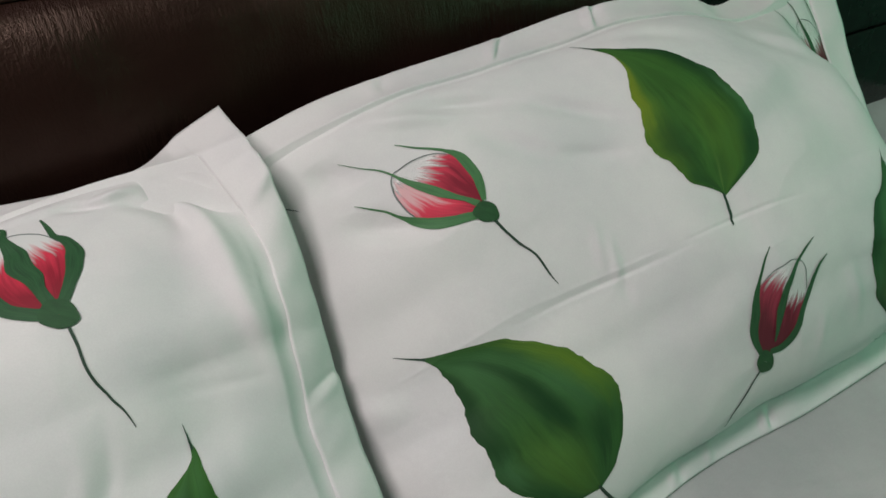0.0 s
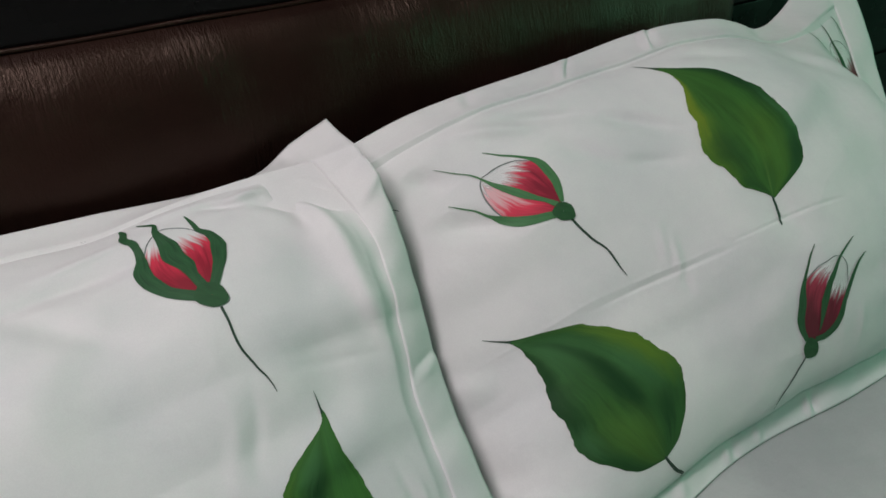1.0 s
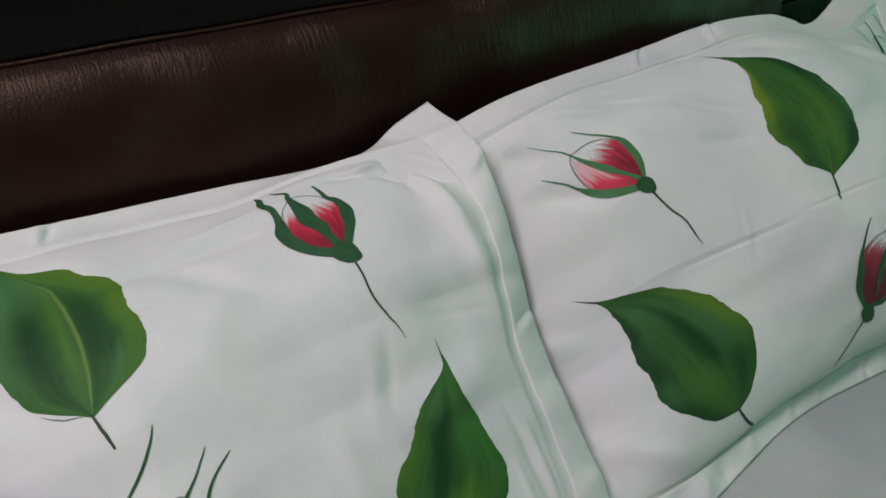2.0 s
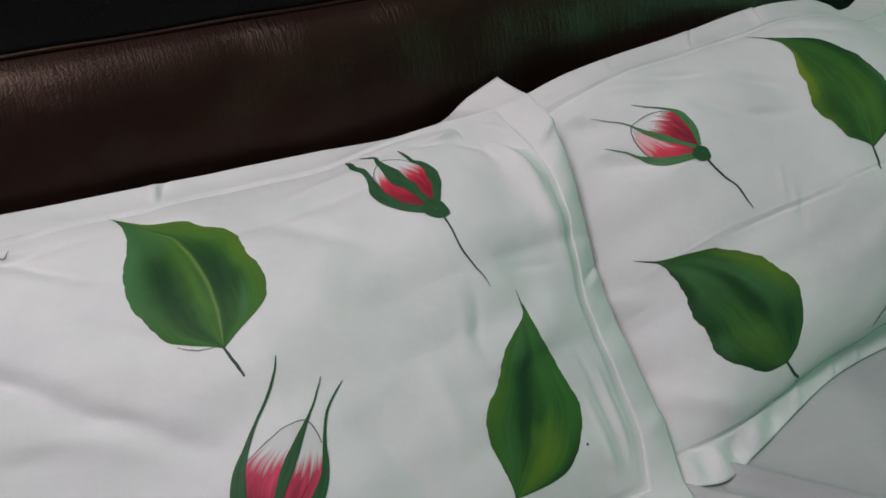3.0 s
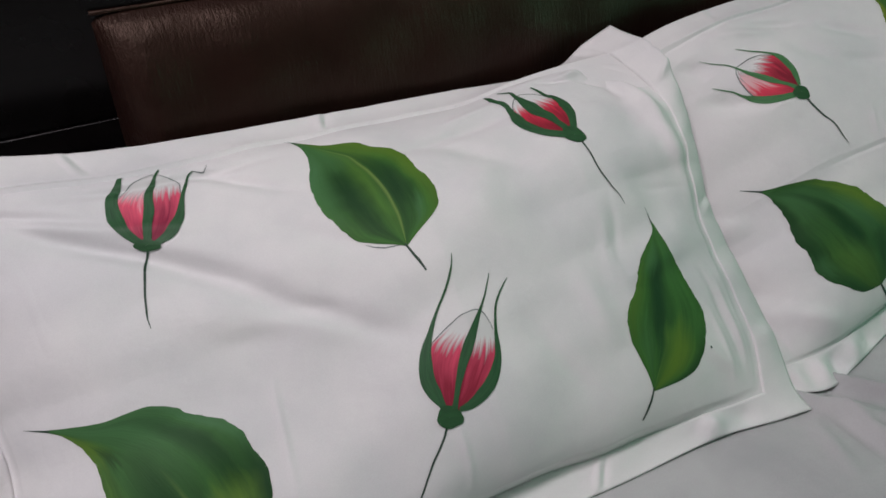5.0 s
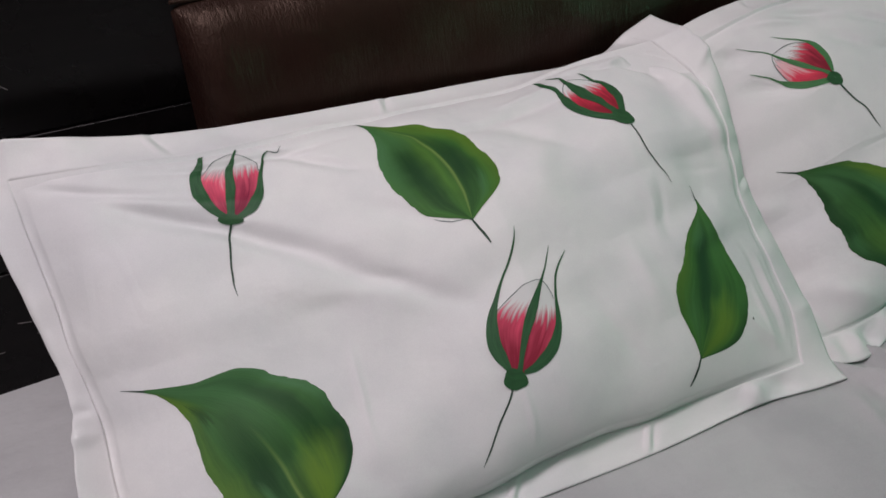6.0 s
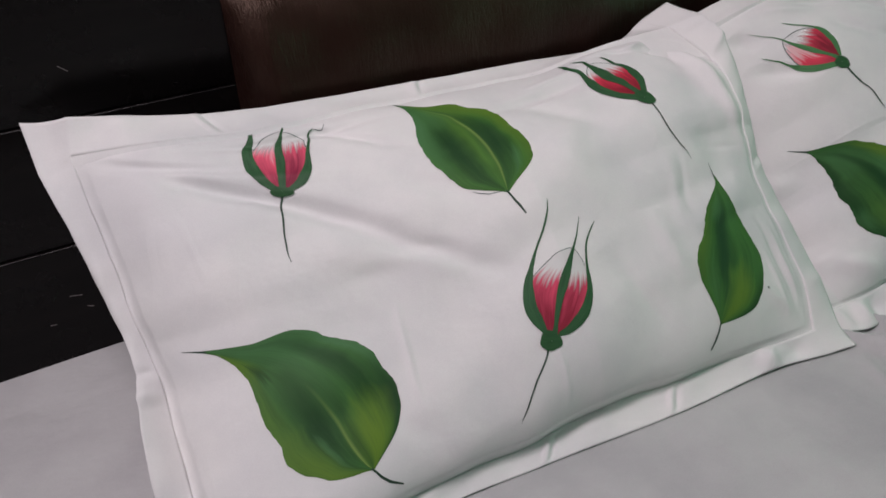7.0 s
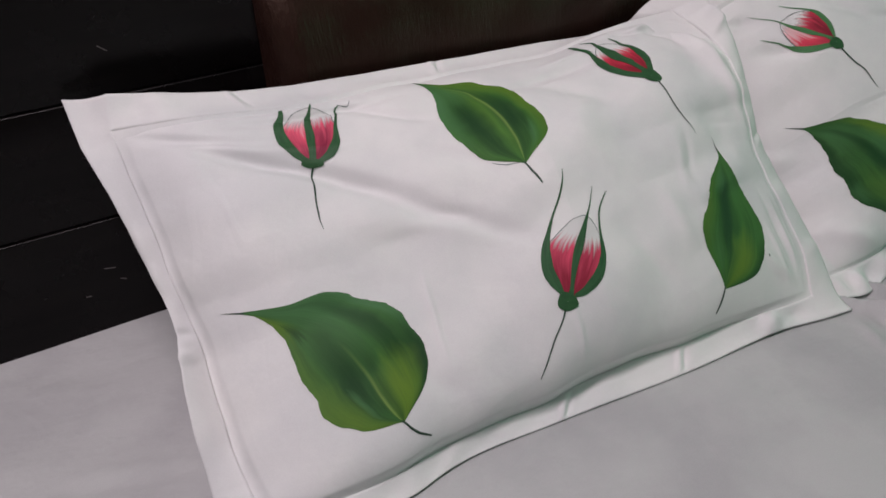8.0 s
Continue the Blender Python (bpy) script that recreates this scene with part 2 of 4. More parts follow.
RIGHT_CLOTH = Cloth(
    seam=(
        [(0, 0.070, -0.375, 0.016), (0.08, 0.135, -0.385, 0.016), (0.18, 0.215, -0.388, 0.018), (0.32, 0.345, -0.368, 0.022), (0.6, 0.545, -0.367, 0.022), (1, 0.785, -0.355, 0.018)],
        [(0, 0.050, -0.130, 0.225), (0.10, 0.125, -0.130, 0.258), (0.19, 0.192, -0.132, 0.281), (0.37, 0.335, -0.134, 0.292), (0.5, 0.443, -0.135, 0.302), (0.63, 0.536, -0.133, 0.300), (0.8, 0.650, -0.125, 0.272), (1, 0.785, -0.085, 0.275)],
        [(0, 0.070, -0.375, 0.016), (0.5, 0.045, -0.240, 0.084), (1, 0.050, -0.130, 0.225)],
        [(0, 0.785, -0.355, 0.018), (0.5, 0.785, -0.215, 0.125), (1, 0.785, -0.085, 0.275)],
    ),
    rim=(
        [(0, 0.070, -0.402, 0.002), (0.07, 0.130, -0.410, 0.002), (0.12, 0.165, -0.420, 0.002), (0.18, 0.215, -0.411, 0.002), (0.32, 0.345, -0.383, 0.002), (0.6, 0.545, -0.382, 0.002), (1, 0.785, -0.375, 0.002)],
        [(0, 0.055, -0.100, 0.240), (0.10, 0.130, -0.100, 0.266), (0.18, 0.185, -0.100, 0.281), (0.36, 0.351, -0.100, 0.298), (0.5, 0.461, -0.100, 0.309), (0.63, 0.559, -0.100, 0.303), (0.76, 0.640, -0.092, 0.276), (0.86, 0.700, -0.070, 0.275), (1, 0.785, -0.045, 0.320)],
        [(0, 0.035, -0.375, 0.008), (0.5, 0.010, -0.250, 0.080), (1, 0.015, -0.130, 0.215)],
        [(0, 0.826, -0.345, 0.008), (0.5, 0.822, -0.225, 0.108), (1, 0.824, -0.085, 0.280)],
    ),
    corners=[(0.035, -0.400, 0.004), (0.826, -0.376, 0.004), (0.018, -0.105, 0.230), (0.820, -0.040, 0.330)],
    bulge=(lambda u: 0.012 + 0.092 * np.clip((u - 0.10) / 0.42, 0, 1) ** 0.62, (6, 5), 0.6, 0.8),
    swell=[(0.28, 0.74, 0.11, 0.16, 0.011), (0.17, 0.48, 0.06, 0.18, -0.009)],
    folds=[
        ((0.243, 0.968), (0.373, 0.901), 0.014, -0.0059), ((0.346, 0.921), (0.457, 0.783), 0.014, -0.0059), ((0.293, 0.882), (0.362, 0.771), 0.016, -0.0046), ((0.336, 0.800), (0.443, 0.714), 0.016, -0.0039),
        ((0.175, 0.831), (0.238, 0.712), 0.016, -0.0059), ((0.196, 0.983), (0.300, 0.905), 0.012, 0.0039), ((0.366, 0.506), (0.356, 0.408), 0.006, -0.0016), ((0.492, 0.642), (0.519, 0.392), 0.030, -0.0052),
        ((0.90, 1.05), (0.93, 0.30), 0.06, -0.034), ((0.74, 1.02), (0.80, 0.40), 0.06, 0.012), ((0.66, 0.94), (0.80, 0.80), 0.02, -0.003), ((0.70, 0.98), (0.86, 0.70), 0.018, 0.003),
        ((0.13, 0.515), (0.30, 0.535), 0.005, 0.0005), ((0.24, 0.53), (0.46, 0.515), 0.004, 0.0004), ((0.24, 0.51), (0.46, 0.495), 0.010, -0.0012), ((0.40, 0.52), (0.62, 0.49), 0.006, -0.0009), 
        ((0.149, 0.943), (0.183, 0.862), 0.016, -0.00525), ((0.118, 0.532), (0.140, 0.417), 0.024, 0.0042),
        ((0.151, 0.832), (0.22, 0.74), 0.016, -0.0042), ((0.370, 0.604), (0.358, 0.462), 0.0056, 0.00189), ((0.363, 0.637), (0.349, 0.510), 0.0056, 0.001575),
        ((0.12, 0.18), (0.18, 0.02), 0.02, 0.0063), ((0.105, 0.341), (0.12, 0.16), 0.024, -0.00525), ((0.457, 0.648), (0.802, 0.904), 0.04, 0.0042), ((0.454, 0.130), (0.40, 0.01), 0.032, -0.00315),
        ((0.55, 0.06), (0.56, 0.20), 0.008, 0.00168), ((0.63, 0.08), (0.62, 0.30), 0.0112, 0.0021), ((0.46, 0.98), (0.62, 0.90), 0.016, -0.0042),
    ],
    ripples=([(0.085, 0.012, 0.005), (0.125, 0.012, 0.008), (0.155, 0.010, -0.005), (0.19, 0.012, 0.006), (0.225, 0.010, -0.004), (0.27, 0.008, 0.004), (0.345, 0.006, 0.003), (0.357, 0.006, -0.002), (0.40, 0.006, 0.003), (0.50, 0.007, 0.004), (0.512, 0.006, -0.003)],
             [(0.24, 0.006, 0.002), (0.252, 0.006, -0.002), (0.365, 0.006, 0.004), (0.377, 0.006, -0.003), (0.49, 0.006, 0.007), (0.505, 0.008, -0.006), (0.7, 0.03, 0.004)],
             [(0.5, 0.1, 0.0)], [(0.4, 0.06, 0.006), (0.75, 0.08, -0.006)]),
)


# ---- materials ----
def material(name):
    m = bpy.data.materials.new(name)
    m.use_nodes = True
    nodes, links = m.node_tree.nodes, m.node_tree.links
    return m, nodes, links, nodes["Principled BSDF"]


def noise_node(nodes, links, scale, detail=3.0, rough=0.55, coords=None, stretch=None, source="Object"):
    n = nodes.new("ShaderNodeTexNoise")
    n.inputs["Scale"].default_value, n.inputs["Detail"].default_value, n.inputs["Roughness"].default_value = scale, detail, rough
    if coords is None:
        coords = nodes.new("ShaderNodeTexCoord").outputs[source]
    if stretch:
        mp = nodes.new("ShaderNodeMapping")
        mp.inputs["Scale"].default_value = stretch
        links.new(coords, mp.inputs["Vector"])
        coords = mp.outputs["Vector"]
    links.new(coords, n.inputs["Vector"])
    return n.outputs["Fac"]


def ramp(nodes, links, fac, stops):
    r = nodes.new("ShaderNodeValToRGB")
    el = r.color_ramp.elements
    while len(el) < len(stops):
        el.new(0.5)
    for e, (p, c) in zip(el, stops):
        e.position, e.color = p, (*c, 1) if len(c) == 3 else c
    links.new(fac, r.inputs["Fac"])
    return r.outputs["Color"]


def mixed(nodes, links, fac, a, b, how="MIX"):
    m = nodes.new("ShaderNodeMix")
    m.data_type, m.blend_type = "RGBA", how
    for value, socket in ((fac, m.inputs[0]), (a, m.inputs[6]), (b, m.inputs[7])):
        if isinstance(value, (int, float)):
            socket.default_value = value
        elif isinstance(value, tuple):
            socket.default_value = (*value, 1)
        else:
            links.new(value, socket)
    return m.outputs[2]


def maths(nodes, links, how, a, b=0.0, clamp=False):
    m = nodes.new("ShaderNodeMath")
    m.operation, m.use_clamp = how, clamp
    for value, socket in ((a, m.inputs[0]), (b, m.inputs[1])):
        if isinstance(value, (int, float)):
            socket.default_value = value
        else:
            links.new(value, socket)
    return m.outputs[0]


def relief(nodes, links, bsdf, fac, strength, distance):
    b = nodes.new("ShaderNodeBump")
    b.inputs["Strength"].default_value, b.inputs["Distance"].default_value = strength, distance
    links.new(fac, b.inputs["Height"])
    links.new(b.outputs["Normal"], bsdf.inputs["Normal"])


def cotton(name, light, dark, crush=0.35):
    """Washed white cotton: faint stains, a soft crumple and a fine weave."""
    m, nodes, links, bsdf = material(name)
    stain = noise_node(nodes, links, 7.0, 4.0)
    colour = ramp(nodes, links, stain, [(0.36, dark), (0.60, light)])
    fine = noise_node(nodes, links, 900.0, 2.0)
    colour = mixed(nodes, links, 0.06, colour, ramp(nodes, links, fine, [(0.35, (0.5, 0.5, 0.5)), (0.65, (0.95, 0.95, 0.95))]))
    links.new(colour, bsdf.inputs["Base Color"])
    bsdf.inputs["Roughness"].default_value = 0.82
    bsdf.inputs["Sheen Weight"].default_value = 0.08
    bsdf.inputs["Specular IOR Level"].default_value = 0.25
    crumple = noise_node(nodes, links, 11.0, 4.0, 0.5, stretch=(1.0, 1.6, 1.2))
    weave = maths(nodes, links, "ADD", maths(nodes, links, "MULTIPLY", crumple, 1.0), maths(nodes, links, "MULTIPLY", fine, 0.008))
    # thin pressed creases that come and go
    bend = nodes.new("ShaderNodeTexNoise")
    bend.inputs["Scale"].default_value, bend.inputs["Detail"].default_value, bend.inputs["Distortion"].default_value = 5.5, 1.5, 0.9
    links.new(nodes.new("ShaderNodeTexCoord").outputs["Object"], bend.inputs["Vector"])
    sharp = maths(nodes, links, "ABSOLUTE", maths(nodes, links, "SUBTRACT", bend.outputs["Fac"], 0.5))
    sharp = maths(nodes, links, "SUBTRACT", 1.0, maths(nodes, links, "MULTIPLY", sharp, 22.0), True)
    where = maths(nodes, links, "MULTIPLY", maths(nodes, links, "SUBTRACT", noise_node(nodes, links, 4.0, 2.0), 0.46), 5.0, True)
    sharp = maths(nodes, links, "MULTIPLY", maths(nodes, links, "MULTIPLY", sharp, where), 0.12)
    weave = maths(nodes, links, "ADD", weave, sharp)
    relief(nodes, links, bsdf, weave, crush, 0.007)
    return m


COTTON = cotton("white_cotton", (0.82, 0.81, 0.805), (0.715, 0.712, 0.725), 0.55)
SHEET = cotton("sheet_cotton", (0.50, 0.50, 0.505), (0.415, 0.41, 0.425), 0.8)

THREAD, _n, _l, _b = material("sewing_thread")
_l.new(ramp(_n, _l, noise_node(_n, _l, 300.0), [(0.3, (0.72, 0.71, 0.69)), (0.7, (0.85, 0.84, 0.82))]), _b.inputs["Base Color"])
_b.inputs["Roughness"].default_value = 0.7


def lacquer(name, base, streak, rough):
    """Near-black lacquered wood with faint grain, dust and fine scratches."""
    m, nodes, links, bsdf = material(name)
    grain = noise_node(nodes, links, 3.0, 6.0, 0.65, stretch=(1.0, 14.0, 22.0))
    links.new(ramp(nodes, links, grain, [(0.35, base), (0.75, streak)]), bsdf.inputs["Base Color"])
    wear = noise_node(nodes, links, 18.0, 5.0)
    r = nodes.new("ShaderNodeMapRange")
    r.inputs["To Min"].default_value, r.inputs["To Max"].default_value = rough, rough + 0.25
    links.new(wear, r.inputs["Value"])
    links.new(r.outputs["Result"], bsdf.inputs["Roughness"])
    bsdf.inputs["Specular IOR Level"].default_value = 0.18
    relief(nodes, links, bsdf, grain, 0.05, 0.002)
    return m


WOOD = lacquer("black_lacquered_wood", (0.0025, 0.002, 0.0022), (0.006, 0.0045, 0.0045), 0.16)

# dark brown leatherette: fine upright creases and pores
LEATHER, _n, _l, _b = material("brown_leatherette")
_tone = noise_node(_n, _l, 9.0, 4.0)
_l.new(ramp(_n, _l, _tone, [(0.3, (0.013, 0.0055, 0.0045)), (0.7, (0.022, 0.009, 0.007))]), _b.inputs["Base Color"])
_crease = noise_node(_n, _l, 26.0, 4.0, 0.7, stretch=(9.0, 1.2, 1.6))
_pore = noise_node(_n, _l, 420.0, 2.0)
_patch = maths(_n, _l, "MULTIPLY", maths(_n, _l, "SUBTRACT", noise_node(_n, _l, 7.0, 3.0, stretch=(1.0, 1.0, 1.6)), 0.46), 5.0, True)
_h = maths(_n, _l, "ADD", maths(_n, _l, "MULTIPLY", _crease, maths(_n, _l, "ADD", maths(_n, _l, "MULTIPLY", _patch, 1.5), 0.35)), maths(_n, _l, "MULTIPLY", _pore, 0.25))
relief(_n, _l, _b, _h, 0.55, 0.0030)
_r = _n.new("ShaderNodeMapRange")
_r.inputs["To Min"].default_value, _r.inputs["To Max"].default_value = 0.30, 0.46
_l.new(_tone, _r.inputs["Value"])
_l.new(_r.outputs["Result"], _b.inputs["Roughness"])
_b.inputs["Specular IOR Level"].default_value = 0.36
_b.inputs["Specular Tint"].default_value = (1.0, 0.72, 0.58, 1)


SCRATCH, _n, _l, _b = material("scratched_lacquer")
_l.new(ramp(_n, _l, noise_node(_n, _l, 200.0), [(0.3, (0.10, 0.08, 0.08)), (0.7, (0.22, 0.20, 0.20))]), _b.inputs["Base Color"])


DEEP_GREEN, YELLOW_GREEN, PALE_GREEN = (0.014, 0.056, 0.017), (0.115, 0.215, 0.024), (0.070, 0.190, 0.075)


def leaf_paint(name, ground, vein_start, vein_weight, dabs):
    """Brushed fabric paint for a leaf, wet in wet. Its map runs from tip to stalk, and across with the midrib at one half.
    dabs: rows of (along, across, reach along, reach across, colour, weight), blended over the ground one after another."""
    m, nodes, links, bsdf = material(name)
    tex = nodes.new("ShaderNodeTexCoord").outputs["UV"]
    split = nodes.new("ShaderNodeSeparateXYZ")
    links.new(tex, split.inputs[0])

    def sub(a, b, clamp=False):
        return maths(nodes, links, "SUBTRACT", a, b, clamp)

    def mul(a, b, clamp=False):
        return maths(nodes, links, "MULTIPLY", a, b, clamp)

    def add(a, b, clamp=False):
        return maths(nodes, links, "ADD", a, b, clamp)

    # brush strokes run along the leaf; they drag the edges of the dabs
    stroke = noise_node(nodes, links, 2.6, 4.0, 0.6, coords=tex, stretch=(1.0, 5.0, 1.0))
    bristle = noise_node(nodes, links, 7.0, 3.0, 0.6, coords=tex, stretch=(1.0, 7.0, 1.0))
    drag = noise_node(nodes, links, 3.2, 2.0, 0.5, coords=tex)
    s = add(split.outputs[0], mul(sub(stroke, 0.5), 0.30))
    t = add(split.outputs[1], mul(sub(drag, 0.5), 0.16))
    colour = ramp(nodes, links, add(mul(stroke, 0.6), mul(drag, 0.4)), [(0.34, tuple(0.72 * c for c in ground)), (0.50, ground), (0.68, tuple(1.28 * c for c in ground))])
    for along, across, reach_s, reach_t, paint, weight in dabs:
        ds, dt = mul(sub(s, along), 0.72 / reach_s), mul(sub(t, across), 0.72 / reach_t)
        fall = sub(1.0, add(mul(ds, ds), mul(dt, dt)), True)
        colour = mixed(nodes, links, mul(mul(fall, add(mul(fall, 0.6), 0.4)), min(1.0, weight * 1.1)), colour, paint)
    colour = mixed(nodes, links, mul(sub(bristle, 0.52), 1.2, True), colour, tuple(0.6 * c + 0.012 for c in ground))
    # the midrib: a pale stroke that swells towards the stalk, and a dark one beside it
    across = sub(add(split.outputs[1], mul(sub(drag, 0.5), 0.02)), 0.5)
    fade = mul(sub(split.outputs[0], vein_start), 2.4, True)
    line = mul(mul(sub(1.0, mul(maths(nodes, links, "ABSOLUTE", across), 44.0), True), fade), vein_weight)
    shade = mul(mul(sub(1.0, mul(maths(nodes, links, "ABSOLUTE", sub(across, 0.055)), 16.0), True), fade), 0.55 * min(1.0, vein_weight + 0.2))
    colour = mixed(nodes, links, shade, colour, DEEP_GREEN)
    colour = mixed(nodes, links, line, colour, (0.19, 0.30, 0.075))
    links.new(colour, bsdf.inputs["Base Color"])
    bsdf.inputs["Roughness"].default_value = 0.6
    bsdf.inputs["Specular IOR Level"].default_value = 0.2
    relief(nodes, links, bsdf, add(mul(bristle, 0.6), mul(noise_node(nodes, links, 700.0, 2.0), 0.25)), 0.3, 0.0012)
    return m


LEAF_FRESH = leaf_paint("leaf_paint_fresh", (0.050, 0.155, 0.030), 0.0, 0.75, (
    (0.45, 0.98, 0.50, 0.17, YELLOW_GREEN, 0.75), (0.22, 0.75, 0.22, 0.30, YELLOW_GREEN, 0.45), (0.66, 0.63, 0.30, 0.14, DEEP_GREEN, 0.95), (0.86, 0.76, 0.09, 0.07, PALE_GREEN, 0.5),
    (0.55, 0.42, 0.42, 0.09, YELLOW_GREEN, 0.28), (0.62, 0.24, 0.36, 0.15, DEEP_GREEN, 1.0), (0.36, 0.03, 0.34, 0.14, PALE_GREEN, 0.75), (0.16, 0.30, 0.22, 0.25, PALE_GREEN, 0.45)))
LEAF_SLENDER = leaf_paint("leaf_paint_slender", (0.048, 0.150, 0.030), 0.62, 0.22, (
    (0.50, 0.40, 0.32, 0.17, DEEP_GREEN, 1.0), (0.62, 0.44, 0.26, 0.10, DEEP_GREEN, 0.8), (0.84, 0.68, 0.18, 0.17, YELLOW_GREEN, 0.95), (0.28, 0.28, 0.14, 0.16, PALE_GREEN, 0.5),
    (0.86, 0.98, 0.18, 0.09, DEEP_GREEN, 0.7), (0.55, 0.04, 0.24, 0.12, YELLOW_GREEN, 0.4), (0.20, 0.70, 0.25, 0.20, PALE_GREEN, 0.25), (0.80, 0.22, 0.14, 0.10, PALE_GREEN, 0.3)))
LEAF_DEEP = leaf_paint("leaf_paint_deep", (0.042, 0.130, 0.034), 0.45, 0.85, (
    (0.22, 0.75, 0.28, 0.32, PALE_GREEN, 0.55), (0.55, 0.80, 0.36, 0.09, DEEP_GREEN, 0.7), (0.45, 0.99, 0.34, 0.06, PALE_GREEN, 0.8), (0.86, 0.94, 0.20, 0.11, DEEP_GREEN, 0.9),
    (0.90, 0.68, 0.20, 0.20, YELLOW_GREEN, 0.95), (0.64, 0.37, 0.24, 0.17, DEEP_GREEN, 1.0), (0.76, 0.29, 0.08, 0.035, PALE_GREEN, 0.6), (0.82, 0.08, 0.24, 0.17, YELLOW_GREEN, 0.7),
    (0.50, 0.03, 0.22, 0.14, YELLOW_GREEN, 0.4), (0.17, 0.08, 0.12, 0.30, YELLOW_GREEN, 0.7), (0.26, 0.24, 0.06, 0.10, DEEP_GREEN, 0.7)))
LEAF_OLIVE = leaf_paint("leaf_paint_olive", (0.046, 0.135, 0.026), 0.72, 0.55, (
    (0.30, 0.95, 0.36, 0.14, DEEP_GREEN, 0.95), (0.86, 0.90, 0.18, 0.14, DEEP_GREEN, 0.8), (0.36, 0.0, 0.40, 0.24, YELLOW_GREEN, 1.0), (0.30, 0.05, 0.20, 0.12, (0.19, 0.26, 0.022), 0.7),
    (0.66, 0.20, 0.16, 0.17, DEEP_GREEN, 0.6), (0.72, 0.66, 0.24, 0.17, YELLOW_GREEN, 0.35), (0.55, 0.97, 0.2, 0.05, PALE_GREEN, 0.5), (0.90, 0.15, 0.10, 0.16, DEEP_GREEN, 0.6)))
LEAF_DARK = leaf_paint("leaf_paint_dark", (0.036, 0.115, 0.030), 0.80, 0.25, (
    (0.42, 0.95, 0.26, 0.15, YELLOW_GREEN, 0.85), (0.20, 0.45, 0.18, 0.32, PALE_GREEN, 0.45), (0.50, 0.76, 0.20, 0.12, PALE_GREEN, 0.4), (0.50, 0.58, 0.32, 0.085, DEEP_GREEN, 1.0),
    (0.45, 0.03, 0.40, 0.17, DEEP_GREEN, 0.85), (0.82, 0.76, 0.12, 0.12, DEEP_GREEN, 0.75), (0.82, 0.36, 0.24, 0.22, YELLOW_GREEN, 0.3), (0.90, 0.06, 0.14, 0.14, DEEP_GREEN, 0.6), (0.68, 0.08, 0.10, 0.08, PALE_GREEN, 0.4)))


def plain_paint(name, a, b, rough=0.65):
    m, nodes, links, bsdf = material(name)
    tex = nodes.new("ShaderNodeTexCoord").outputs["UV"]
    stroke = noise_node(nodes, links, 4.0, 4.0, 0.6, coords=tex, stretch=(1.0, 3.0, 1.0))
    links.new(ramp(nodes, links, stroke, [(0.35, a), (0.68, b)]), bsdf.inputs["Base Color"])
    bsdf.inputs["Roughness"].default_value = rough
    return m


SEPAL = plain_paint("sepal_paint", (0.014, 0.066, 0.024), (0.034, 0.130, 0.045))
SEPAL_LIGHT = plain_paint("sepal_paint_light", (0.045, 0.160, 0.055), (0.085, 0.240, 0.090))
CALYX = plain_paint("calyx_paint", (0.014, 0.070, 0.022), (0.024, 0.105, 0.032))
STALK = plain_paint("stalk_paint", (0.014, 0.040, 0.024), (0.030, 0.075, 0.045))
PENCIL = plain_paint("pencil_line", (0.10, 0.13, 0.12), (0.22, 0.25, 0.24))


def petal_paint(name, deep, pink, covers, pales, white):
    """Crimson paint, deep at the calyx and brushed out in streaks over white towards the petals' edge.
    covers: how far the paint reaches up the left and the right petal; pales: how pale each is; white: the white paint above it."""
    m, nodes, links, bsdf = material(name)
    tex = nodes.new("ShaderNodeTexCoord").outputs["UV"]
    split = nodes.new("ShaderNodeSeparateXYZ")
    links.new(tex, split.inputs[0])
    s, t = split.outputs[0], split.outputs[1]

    def sub(a, b, clamp=False):
        return maths(nodes, links, "SUBTRACT", a, b, clamp)

    def mul(a, b, clamp=False):
        return maths(nodes, links, "MULTIPLY", a, b, clamp)

    def add(a, b, clamp=False):
        return maths(nodes, links, "ADD", a, b, clamp)

    streak = noise_node(nodes, links, 3.0, 3.0, 0.55, coords=tex, stretch=(0.5, 5.0, 1.0))
    body = noise_node(nodes, links, 3.0, 3.0, 0.5, coords=tex, stretch=(1.0, 3.0, 1.0))
    right = mul(sub(t, 0.49), 60.0, True)
    cover = add(covers[0], mul(right, covers[1] - covers[0]))
    pale = add(pales[0], mul(right, pales[1] - pales[0]))
    tone = add(add(mul(s, 0.95), mul(sub(streak, 0.5), 0.9)), add(pale, mul(sub(body, 0.5), 0.4)))
    light = tuple(min(0.95, 0.45 * c + 0.45) for c in pink)
    colour = ramp(nodes, links, tone, [(0.20, deep), (0.50, tuple(0.4 * a + 0.6 * b for a, b in zip(deep, pink))), (0.74, pink), (1.15, light)])
    reach = add(add(mul(sub(cover, s), 7.0), mul(sub(streak, 0.5), 3.4)), 0.5, True)
    colour = mixed(nodes, links, reach, (0.86, 0.855, 0.85), colour)
    links.new(colour, bsdf.inputs["Base Color"])
    bsdf.inputs["Roughness"].default_value = 0.7
    clear = nodes.new("ShaderNodeBsdfTransparent")
    mix = nodes.new("ShaderNodeMixShader")
    links.new(maths(nodes, links, "MAXIMUM", reach, white), mix.inputs[0])
    links.new(clear.outputs[0], mix.inputs[1])
    links.new(bsdf.outputs[0], mix.inputs[2])
    links.new(mix.outputs[0], nodes["Material Output"].inputs["Surface"])
    return m


